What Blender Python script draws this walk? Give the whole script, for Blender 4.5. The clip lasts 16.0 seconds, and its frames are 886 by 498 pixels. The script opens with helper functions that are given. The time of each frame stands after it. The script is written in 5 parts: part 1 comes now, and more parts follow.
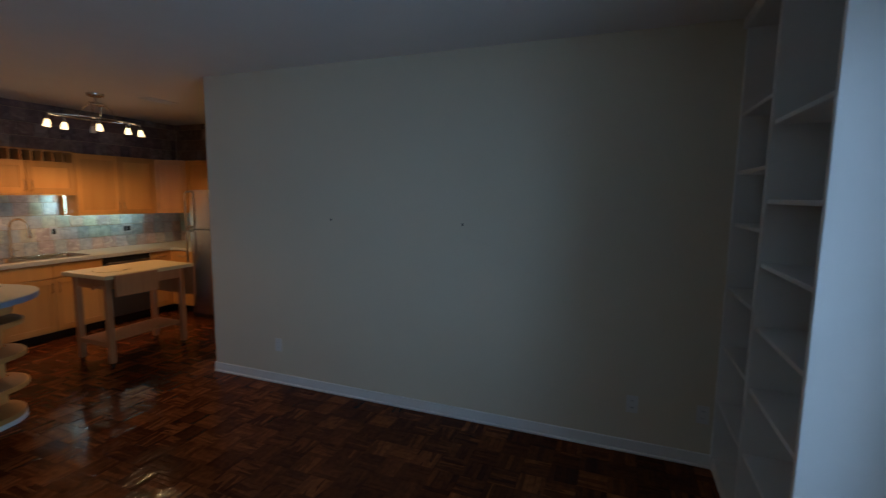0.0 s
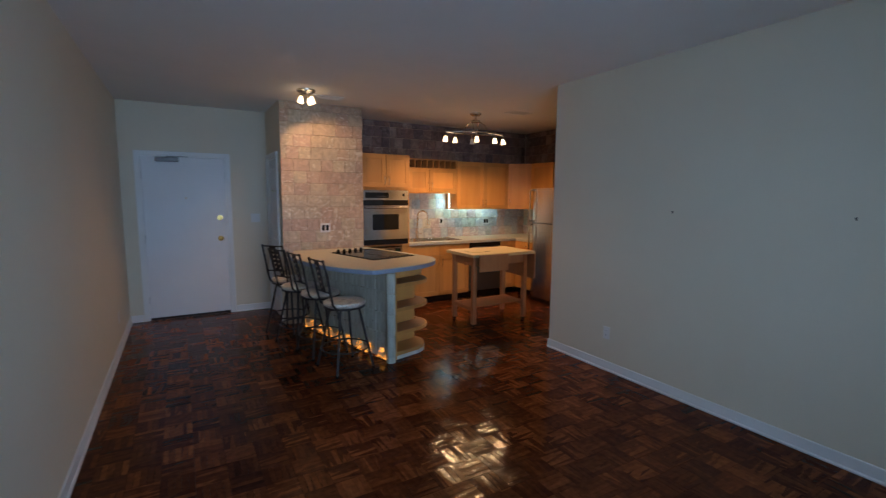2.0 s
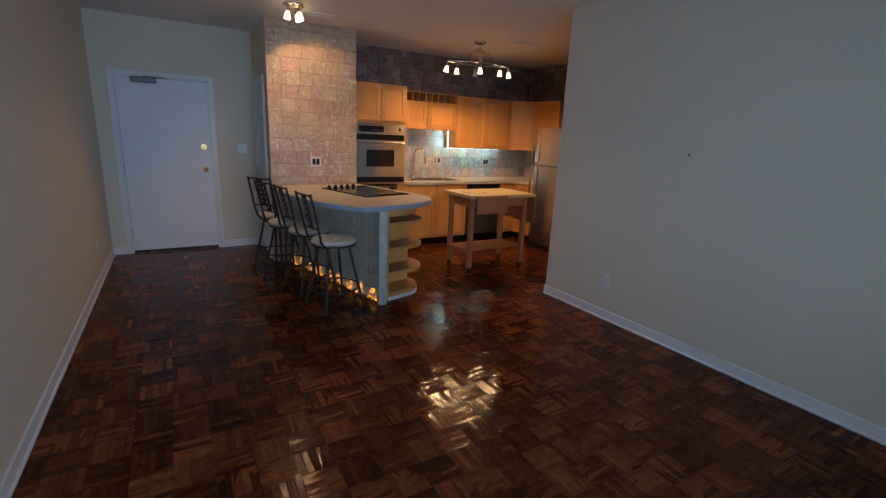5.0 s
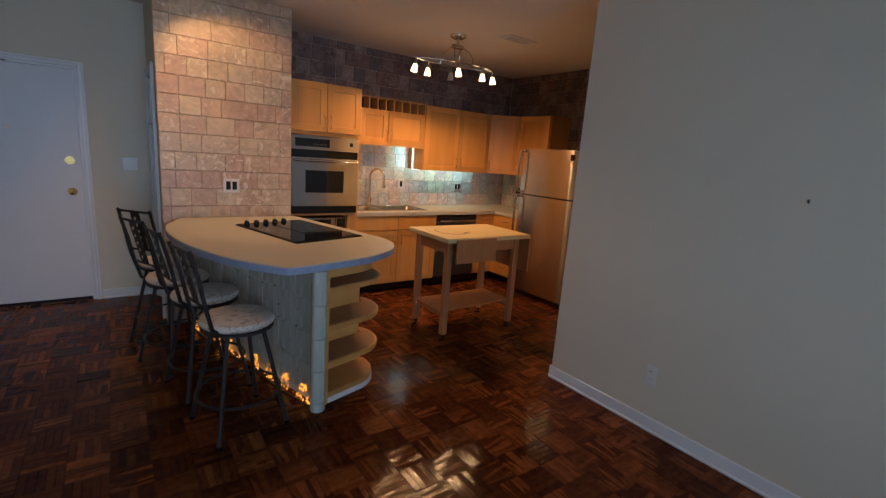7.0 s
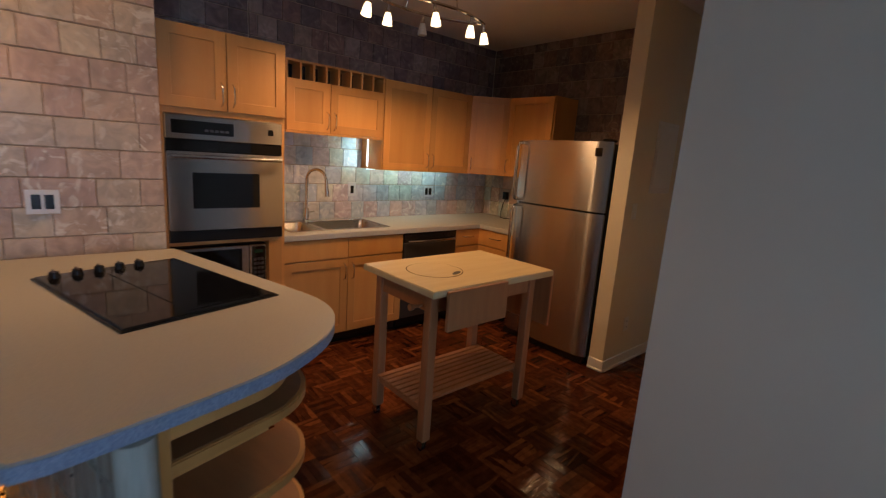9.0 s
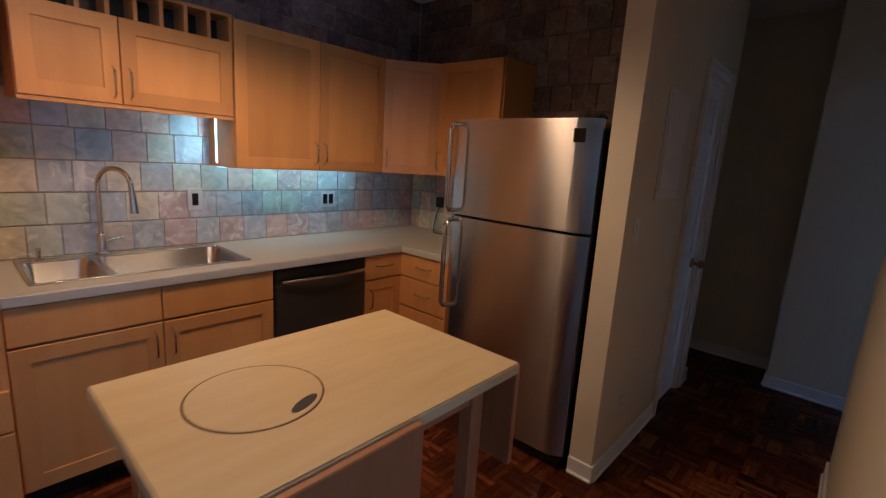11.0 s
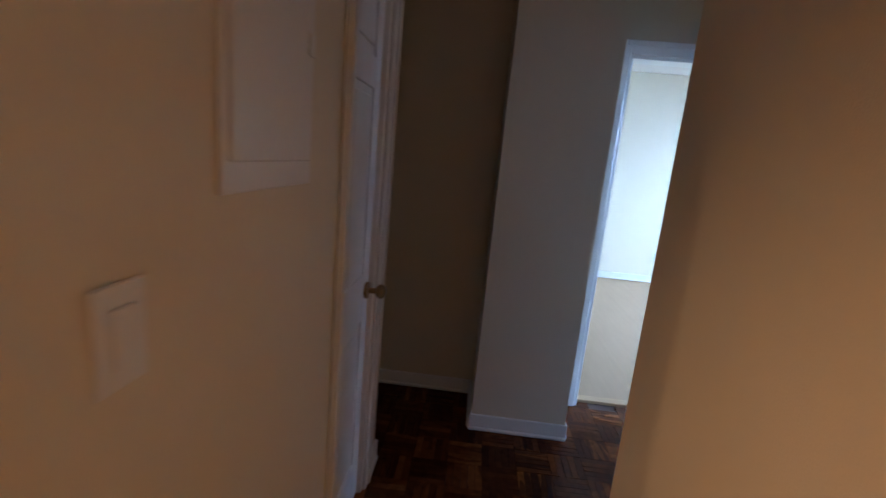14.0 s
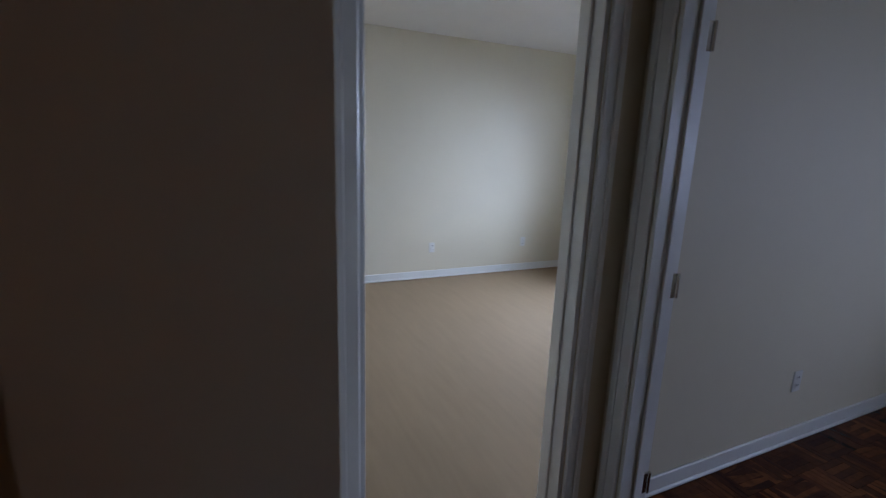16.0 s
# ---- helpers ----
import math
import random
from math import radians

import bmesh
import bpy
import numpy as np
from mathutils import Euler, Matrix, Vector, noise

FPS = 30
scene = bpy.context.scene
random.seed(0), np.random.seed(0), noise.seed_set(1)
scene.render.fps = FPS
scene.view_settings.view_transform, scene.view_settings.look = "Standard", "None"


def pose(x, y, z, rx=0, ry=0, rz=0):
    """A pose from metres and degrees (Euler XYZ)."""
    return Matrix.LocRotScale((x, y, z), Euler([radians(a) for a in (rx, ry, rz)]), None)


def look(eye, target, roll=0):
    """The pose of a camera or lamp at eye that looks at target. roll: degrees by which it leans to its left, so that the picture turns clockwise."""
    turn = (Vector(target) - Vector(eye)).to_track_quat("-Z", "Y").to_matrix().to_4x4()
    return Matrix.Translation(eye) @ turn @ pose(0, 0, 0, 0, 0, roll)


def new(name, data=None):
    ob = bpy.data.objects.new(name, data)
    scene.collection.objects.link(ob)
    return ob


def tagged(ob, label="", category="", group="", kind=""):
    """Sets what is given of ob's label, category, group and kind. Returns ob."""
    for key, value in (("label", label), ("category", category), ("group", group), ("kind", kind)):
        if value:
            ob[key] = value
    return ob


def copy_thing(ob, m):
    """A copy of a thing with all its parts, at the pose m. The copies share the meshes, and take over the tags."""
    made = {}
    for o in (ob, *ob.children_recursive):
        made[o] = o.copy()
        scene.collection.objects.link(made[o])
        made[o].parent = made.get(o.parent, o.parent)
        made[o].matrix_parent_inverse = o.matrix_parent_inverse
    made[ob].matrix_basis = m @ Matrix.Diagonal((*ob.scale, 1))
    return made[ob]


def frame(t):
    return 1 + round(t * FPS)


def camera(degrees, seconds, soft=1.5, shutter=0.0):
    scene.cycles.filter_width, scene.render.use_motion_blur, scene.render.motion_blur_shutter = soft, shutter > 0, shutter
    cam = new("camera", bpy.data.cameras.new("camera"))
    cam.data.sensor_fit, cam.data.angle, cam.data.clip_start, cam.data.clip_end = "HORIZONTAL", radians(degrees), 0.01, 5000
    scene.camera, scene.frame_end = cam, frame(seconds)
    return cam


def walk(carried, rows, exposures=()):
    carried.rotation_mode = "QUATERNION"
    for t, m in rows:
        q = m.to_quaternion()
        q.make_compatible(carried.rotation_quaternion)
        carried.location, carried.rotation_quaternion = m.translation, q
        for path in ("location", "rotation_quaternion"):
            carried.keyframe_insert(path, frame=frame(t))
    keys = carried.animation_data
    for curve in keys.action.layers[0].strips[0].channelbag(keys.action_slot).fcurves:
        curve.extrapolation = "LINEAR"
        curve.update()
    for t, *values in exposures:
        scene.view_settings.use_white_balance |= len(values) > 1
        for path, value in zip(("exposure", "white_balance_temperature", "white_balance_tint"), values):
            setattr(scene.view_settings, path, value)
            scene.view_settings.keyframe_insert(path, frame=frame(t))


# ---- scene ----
FOV = 88.5
cam = camera(FOV, 16.0, soft=1.2, shutter=0.4)
PATH = [
    (0.0, pose(-3.076, -3.441, 1.668, 83.18, -0.74, -68.88)),
    (0.5, pose(-3.079, -3.443, 1.631, 83.19, -0.08, -59.41)),
    (1.0, pose(-3.077, -3.472, 1.611, 83.11, -0.01, -49.15)),
    (1.5, pose(-3.182, -3.452, 1.599, 83.25, -0.68, -37.96)),
    (2.0, pose(-3.293, -3.464, 1.573, 83.31, -0.36, -29.92)),
    (2.5, pose(-3.354, -3.519, 1.566, 82.65, -0.14, -25.08)),
    (3.0, pose(-3.374, -3.557, 1.545, 81.25, -0.36, -24.01)),
    (3.5, pose(-3.358, -3.565, 1.495, 79.06, -1.11, -24.78)),
    (4.0, pose(-3.339, -3.560, 1.492, 77.16, -1.65, -26.21)),
    (6.5, pose(-2.714, -2.352, 1.533, 77.24, -3.81, -34.67)),
    (7.0, pose(-2.543, -2.013, 1.539, 78.44, -4.11, -35.35)),
    (7.5, pose(-2.380, -1.620, 1.513, 79.03, -4.11, -36.98)),
    (8.0, pose(-2.196, -1.296, 1.512, 78.76, -3.65, -38.51)),
    (10.5, pose(-0.912, -0.016, 1.483, 78.99, -4.10, -45.83)),
    (11.0, pose(-0.638, 0.135, 1.475, 78.85, -3.57, -47.68)),
    (11.5, pose(-0.413, 0.265, 1.488, 78.56, -3.85, -47.54)),
    (12.0, pose(-0.167, 0.411, 1.490, 78.59, -4.53, -51.19)),
    (12.5, pose(0.091, 0.484, 1.480, 78.61, -3.22, -61.54)),
    (13.0, pose(0.405, 0.478, 1.488, 78.79, -3.32, -67.41)),
    (13.5, pose(0.724, 0.530, 1.457, 79.07, -5.13, -74.56)),
    (14.0, pose(1.041, 0.494, 1.427, 78.31, -5.25, -85.45)),
    (14.5, pose(1.432, 0.435, 1.422, 77.89, -4.58, -90.35)),
    (15.0, pose(1.783, 0.386, 1.413, 78.19, -4.93, -94.28)),
    (15.5, look((2.072, 0.233, 1.465), (3.966, -0.26, 1.053), 3.6)),
    (16.0, look((2.448, 0.061, 1.456), (4.226, -0.754, 1.036), 2.0)),
]
EXPOSURE = [(0.0, -0.55, 6200, 7), (0.6, -0.15, 6200, 8), (2.0, 0.2, 6100, 9), (4.0, 0.2, 6150, 12), (7.0, 0.17, 6650, 14), (8.0, 0.02, 6650, 14), (10.5, -0.35, 5050, 12), (12.0, -0.3, 4850, 14), (13.0, 0.12, 4800, 14), (13.5, 0.45, 5200, 15), (14.0, 0.8, 5600, 17), (15.0, 0.55, 6000, 20), (15.5, 0.1, 6400, 22), (16.0, -0.82, 6900, 26)]
walk(cam, PATH, EXPOSURE)

# ---- light ----
world = bpy.data.worlds.new("sky")
scene.world = world
world.use_nodes = True
wn = world.node_tree.nodes
wl = world.node_tree.links
sky = wn.new("ShaderNodeTexSky")
sky.sky_type = "NISHITA"
sky.sun_disc = False
sky.sun_elevation = radians(38)
sky.sun_rotation = radians(20)
wn["Background"].inputs["Strength"].default_value = 0.08
wl.new(sky.outputs[0], wn["Background"].inputs["Color"])


def lamp(name, kind, power, color, m, size=0.1, size_y=None, spot=None):
    d = bpy.data.lights.new(name, kind)
    d.energy, d.color = power, color
    if kind == "AREA":
        d.shape, d.size, d.size_y = "RECTANGLE", size, size_y or size
    else:
        d.shadow_soft_size = size
    if spot:
        d.spot_size, d.spot_blend = radians(spot), 0.5
    ob = new(name, d)
    ob.matrix_world = m
    return ob


DAY = (0.40, 0.62, 0.95)
WARM = (1.0, 0.56, 0.245)
# area lamp for the living room daylight, level as through half-closed blinds; none built
lamp("living_window_daylight", "AREA", 275, DAY, look((-2.6, -6.4, 1.5), (-2.6, -3.0, 1.6)), 5.0, 2.2)
lamp("small_room_window_daylight", "AREA", 200, (0.44, 0.62, 1.0), look((1.6, -6.4, 2.2), (2.6, -1.2, 1.0)), 3.2, 2.2)
lamp("bedroom_window_daylight", "AREA", 1200, (0.46, 0.70, 1.0), look((5.5, -5.9, 2.5), (5.5, -2.6, 0.9)), 3.4, 2.6)

# ---- mesh helpers ----


def box(bm, x0, y0, z0, x1, y1, z1, bevel=0.0, seg=1):
    r = bmesh.ops.create_cube(bm, size=1.0)
    vs = r["verts"]
    for v in vs:
        v.co = Vector(((x0 + x1) / 2 + v.co.x * (x1 - x0), (y0 + y1) / 2 + v.co.y * (y1 - y0), (z0 + z1) / 2 + v.co.z * (z1 - z0)))
    if bevel:
        es = list({e for v in vs for e in v.link_edges})
        bmesh.ops.bevel(bm, geom=es, offset=bevel, segments=seg, affect="EDGES", clamp_overlap=True)
    return bm


def boxes(*rows, bevel=0.0, seg=1):
    bm = bmesh.new()
    for r in rows:
        box(bm, *r, bevel=bevel, seg=seg)
    return bm


def cyl(bm, p, q, r0, r1=None, n=16, caps=True):
    """A round bar or cone from p to q."""
    p, q = Vector(p), Vector(q)
    d = q - p
    m = Matrix.Translation((p + q) / 2) @ d.to_track_quat("Z", "Y").to_matrix().to_4x4()
    bmesh.ops.create_cone(bm, cap_ends=caps, segments=n, radius1=r0, radius2=r0 if r1 is None else r1, depth=d.length, matrix=m)
    return bm


def bars(*rows, n=12):
    bm = bmesh.new()
    for r in rows:
        cyl(bm, *r, n=n)
    return bm


def ball(bm, c, r, sx=1, sy=1, sz=1, n=12):
    bmesh.ops.create_uvsphere(bm, u_segments=n * 2, v_segments=n, radius=r, matrix=Matrix.Translation(c) @ Matrix.Diagonal((sx, sy, sz, 1)))
    return bm


def tube(points, r, n=8, closed=False):
    """A round tube swept along points."""
    bm = bmesh.new()
    pts = [Vector(p) for p in points]
    rings = []
    k = len(pts)
    up = Vector((0.13, 0.29, 0.95)).normalized()
    for i, p in enumerate(pts):
        a = pts[(i - 1) % k] if closed or i else p
        b = pts[(i + 1) % k] if closed or i < k - 1 else p
        d = (b - a).normalized()
        s = d.cross(up)
        s = s.normalized() if s.length > 1e-4 else d.orthogonal().normalized()
        w = s.cross(d).normalized()
        rings.append([bm.verts.new(p + r * (math.cos(2 * math.pi * j / n) * s + math.sin(2 * math.pi * j / n) * w)) for j in range(n)])
    for i in range(k if closed else k - 1):
        a, b = rings[i], rings[(i + 1) % k]
        for j in range(n):
            bm.faces.new((a[j], a[(j + 1) % n], b[(j + 1) % n], b[j]))
    if not closed:
        bm.faces.new(rings[0][::-1])
        bm.faces.new(rings[-1])
    bmesh.ops.recalc_face_normals(bm, faces=bm.faces)
    return bm


def lathe(profile, n=24, center=(0, 0, 0)):
    """Turns (radius, height) pairs about the upright axis."""
    bm = bmesh.new()
    c = Vector(center)
    rings = [[bm.verts.new(c + Vector((r * math.cos(2 * math.pi * j / n), r * math.sin(2 * math.pi * j / n), z))) for j in range(n)] for r, z in profile]
    for a, b in zip(rings, rings[1:]):
        for j in range(n):
            bm.faces.new((a[j], a[(j + 1) % n], b[(j + 1) % n], b[j]))
    for ring in (rings[0], rings[-1]):
        bm.faces.new(ring)
    bmesh.ops.recalc_face_normals(bm, faces=bm.faces)
    return bm


def prism(outline, z0, z1, bevel=0.0, seg=2):
    """A flat board of any outline between two heights."""
    bm = bmesh.new()
    f = bm.faces.new([bm.verts.new((x, y, z0)) for x, y in outline])
    r = bmesh.ops.extrude_face_region(bm, geom=[f])
    for v in r["geom"]:
        if isinstance(v, bmesh.types.BMVert):
            v.co.z = z1
    bmesh.ops.recalc_face_normals(bm, faces=bm.faces)
    if bevel:
        es = [e for e in bm.edges if abs(e.verts[0].co.z - e.verts[1].co.z) < 1e-6]
        bmesh.ops.bevel(bm, geom=es, offset=bevel, segments=seg, affect="EDGES", clamp_overlap=True)
    return bm


def data_of(name, bm, material, smooth=False):
    me = bpy.data.meshes.new(name)
    if smooth:
        for f in bm.faces:
            f.smooth = True
    bm.to_mesh(me)
    bm.free()
    me.materials.append(material)
    if smooth:
        me.set_sharp_from_angle(angle=radians(40))
    return me


def part(name, bm, material, parent, label="", smooth=False):
    ob = new(name, data_of(name, bm, material, smooth))
    ob.parent = parent
    return tagged(ob, label) if label else ob


def thing(name, label, category, x=0.0, y=0.0, z=0.0, rz=0.0, group="", kind=""):
    ob = new(name)
    ob.empty_display_size = 0.1
    ob.matrix_basis = pose(x, y, z, 0, 0, rz)
    return tagged(ob, label, category, group, kind)


def solid(name, bm, material, label, category, group="", kind="", smooth=False):
    return tagged(new(name, data_of(name, bm, material, smooth)), label, category, group, kind)


def ring(x0, x1, z0, z1, rail, y0, y1, bevel=0.0):
    """A rectangular frame in one piece, between the planes y0 and y1."""
    bm = bmesh.new()
    v = {}
    for k, y in enumerate((y0, y1)):
        for j, (a, b, c, e) in enumerate(((x0, x1, z0, z1), (x0 + rail, x1 - rail, z0 + rail, z1 - rail))):
            v[k, j] = [bm.verts.new(p) for p in ((a, y, c), (b, y, c), (b, y, e), (a, y, e))]
    for i in range(4):
        n = (i + 1) % 4
        bm.faces.new((v[0, 0][i], v[0, 0][n], v[0, 1][n], v[0, 1][i]))
        bm.faces.new((v[1, 0][n], v[1, 0][i], v[1, 1][i], v[1, 1][n]))
        bm.faces.new((v[0, 0][n], v[0, 0][i], v[1, 0][i], v[1, 0][n]))
        bm.faces.new((v[0, 1][i], v[0, 1][n], v[1, 1][n], v[1, 1][i]))
    bmesh.ops.recalc_face_normals(bm, faces=bm.faces)
    if bevel:
        es = [e for e in bm.edges if all(abs(q.co.y - y0) < 1e-6 for q in e.verts) and sum(1 for f in e.link_faces if abs(f.normal.y) > 0.9) == 1]
        bmesh.ops.bevel(bm, geom=es, offset=bevel, segments=1, affect="EDGES", clamp_overlap=True)
    return bm


def slab(xs, ys, skip, z0, z1):
    """A slab in one piece over a grid of cells, with the cells in skip left open."""
    bm = bmesh.new()
    v = {(i, j): bm.verts.new((x, y, z0)) for i, x in enumerate(xs) for j, y in enumerate(ys)}
    fs = [bm.faces.new((v[i, j], v[i + 1, j], v[i + 1, j + 1], v[i, j + 1])) for i in range(len(xs) - 1) for j in range(len(ys) - 1) if (i, j) not in skip]
    for q in [q for q in bm.verts if not q.link_faces]:
        bm.verts.remove(q)
    r = bmesh.ops.extrude_face_region(bm, geom=fs)
    for q in r["geom"]:
        if isinstance(q, bmesh.types.BMVert):
            q.co.z = z1
    bmesh.ops.recalc_face_normals(bm, faces=bm.faces)
    return bm


# ---- materials ----


def mat(name, color, rough=0.5, metal=0.0, vary=0.0, scale=6.0, bump=0.0, bscale=80.0, stretch=(1, 1, 1), rvar=0.0, coat=0.0, spec=0.5, aniso=0.0, per_object=0.0, second=None, trans=0.0, hue=0.0):
    """A surface: base colour with broad and fine variation, relief, and a roughness that varies too."""
    m = bpy.data.materials.new(name)
    m.use_nodes = True
    nt = m.node_tree
    n, l = nt.nodes, nt.links
    b = n["Principled BSDF"]
    b.inputs["Roughness"].default_value = rough
    b.inputs["Metallic"].default_value = metal
    b.inputs["Specular IOR Level"].default_value = spec
    b.inputs["Coat Weight"].default_value = coat
    b.inputs["Coat Roughness"].default_value = 0.12
    b.inputs["Anisotropic"].default_value = aniso
    b.inputs["Transmission Weight"].default_value = trans
    if aniso:
        tg = n.new("ShaderNodeTangent")
        tg.direction_type, tg.axis = "RADIAL", "Z"
        l.new(tg.outputs[0], b.inputs["Tangent"])
        b.inputs["Anisotropic Rotation"].default_value = 0.25
    tc = n.new("ShaderNodeTexCoord")
    mp = n.new("ShaderNodeMapping")
    mp.inputs["Scale"].default_value = stretch
    l.new(tc.outputs["Object"], mp.inputs["Vector"])
    big = n.new("ShaderNodeTexNoise")
    big.inputs["Scale"].default_value = scale
    big.inputs["Detail"].default_value = 6
    big.inputs["Roughness"].default_value = 0.62
    l.new(mp.outputs[0], big.inputs["Vector"])
    ramp = n.new("ShaderNodeMapRange")
    ramp.inputs["From Min"].default_value = 0.25
    ramp.inputs["From Max"].default_value = 0.75
    l.new(big.outputs["Fac"], ramp.inputs["Value"])
    mix = n.new("ShaderNodeMix")
    mix.data_type = "RGBA"
    c2 = second or tuple(c * (1 - vary) for c in color)
    mix.inputs[6].default_value = (*color, 1)
    mix.inputs[7].default_value = (*c2, 1)
    l.new(ramp.outputs[0], mix.inputs[0])
    out = mix.outputs[2]
    if per_object:
        oi = n.new("ShaderNodeObjectInfo")
        hv = n.new("ShaderNodeHueSaturation")
        r1 = n.new("ShaderNodeMapRange")
        r1.inputs["To Min"].default_value = 1 - per_object
        r1.inputs["To Max"].default_value = 1 + per_object
        l.new(oi.outputs["Random"], r1.inputs["Value"])
        l.new(r1.outputs[0], hv.inputs["Value"])
        l.new(out, hv.inputs["Color"])
        out = hv.outputs[0]
    l.new(out, b.inputs["Base Color"])
    if rvar:
        rr = n.new("ShaderNodeMapRange")
        rr.inputs["To Min"].default_value = max(0.02, rough - rvar)
        rr.inputs["To Max"].default_value = rough + rvar
        l.new(big.outputs["Fac"], rr.inputs["Value"])
        l.new(rr.outputs[0], b.inputs["Roughness"])
    if bump:
        fine = n.new("ShaderNodeTexNoise")
        fine.inputs["Scale"].default_value = bscale
        fine.inputs["Detail"].default_value = 4
        l.new(mp.outputs[0], fine.inputs["Vector"])
        bp = n.new("ShaderNodeBump")
        bp.inputs["Strength"].default_value = bump
        bp.inputs["Distance"].default_value = 0.004
        l.new(fine.outputs["Fac"], bp.inputs["Height"])
        l.new(bp.outputs[0], b.inputs["Normal"])
    return m


def glow(name, color, strength):
    m = bpy.data.materials.new(name)
    m.use_nodes = True
    b = m.node_tree.nodes["Principled BSDF"]
    b.inputs["Base Color"].default_value = (*(c * 0.15 for c in color), 1)
    b.inputs["Emission Color"].default_value = (*color, 1)
    b.inputs["Emission Strength"].default_value = strength
    return m


def stone_tiles(name, tones, value=0.22, smudge=0.62):
    """Glazed stone-look tiles: each takes one of several tones, mottled."""
    m = mat(name, (0.5, 0.45, 0.4), 0.38, bump=0.55, bscale=24, scale=14, rvar=0.14)
    nt = m.node_tree
    n, l = nt.nodes, nt.links
    b = n["Principled BSDF"]
    oi = n.new("ShaderNodeObjectInfo")
    cr = n.new("ShaderNodeValToRGB")
    cr.color_ramp.interpolation = "CONSTANT"
    els = cr.color_ramp.elements
    els[0].color = (*tones[0], 1)
    els[1].position, els[1].color = 1 / len(tones), (*tones[1], 1)
    for i, t in enumerate(tones[2:], 2):
        e = els.new(i / len(tones))
        e.color = (*t, 1)
    l.new(oi.outputs["Random"], cr.inputs[0])
    geo = n.new("ShaderNodeNewGeometry")
    no = n.new("ShaderNodeTexNoise")
    no.inputs["Scale"].default_value = 11
    no.inputs["Detail"].default_value = 7
    no.inputs["Distortion"].default_value = 1.4
    l.new(geo.outputs["Position"], no.inputs["Vector"])
    mr = n.new("ShaderNodeMapRange")
    mr.inputs["From Min"].default_value, mr.inputs["From Max"].default_value = 0.3, 0.7
    mr.inputs["To Min"].default_value, mr.inputs["To Max"].default_value = 1 - value * 1.6, 1 + value
    l.new(no.outputs["Fac"], mr.inputs["Value"])
    hv = n.new("ShaderNodeHueSaturation")
    l.new(cr.outputs[0], hv.inputs["Color"])
    l.new(mr.outputs[0], hv.inputs["Value"])
    vein = n.new("ShaderNodeTexNoise")
    vein.inputs["Scale"].default_value = 9
    vein.inputs["Detail"].default_value = 5
    vein.inputs["Distortion"].default_value = 2.6
    l.new(geo.outputs["Position"], vein.inputs["Vector"])
    vr = n.new("ShaderNodeMapRange")
    vr.inputs["From Min"].default_value, vr.inputs["From Max"].default_value = 0.54, 0.66
    vr.inputs["To Min"].default_value, vr.inputs["To Max"].default_value = 0.0, smudge
    l.new(vein.outputs["Fac"], vr.inputs["Value"])
    shift = n.new("ShaderNodeMath")
    shift.operation = "MULTIPLY"
    shift.inputs[1].default_value = 7.31
    l.new(oi.outputs["Random"], shift.inputs[0])
    fr = n.new("ShaderNodeMath")
    fr.operation = "FRACT"
    l.new(shift.outputs[0], fr.inputs[0])
    fac = n.new("ShaderNodeMath")
    fac.operation = "MULTIPLY"
    l.new(fr.outputs[0], fac.inputs[0])
    l.new(vr.outputs[0], fac.inputs[1])
    mx = n.new("ShaderNodeMix")
    mx.data_type = "RGBA"
    l.new(fac.outputs[0], mx.inputs[0])
    l.new(hv.outputs[0], mx.inputs[6])
    mx.inputs[7].default_value = (0.78, 0.72, 0.60, 1)
    l.new(mx.outputs[2], b.inputs["Base Color"])
    return m


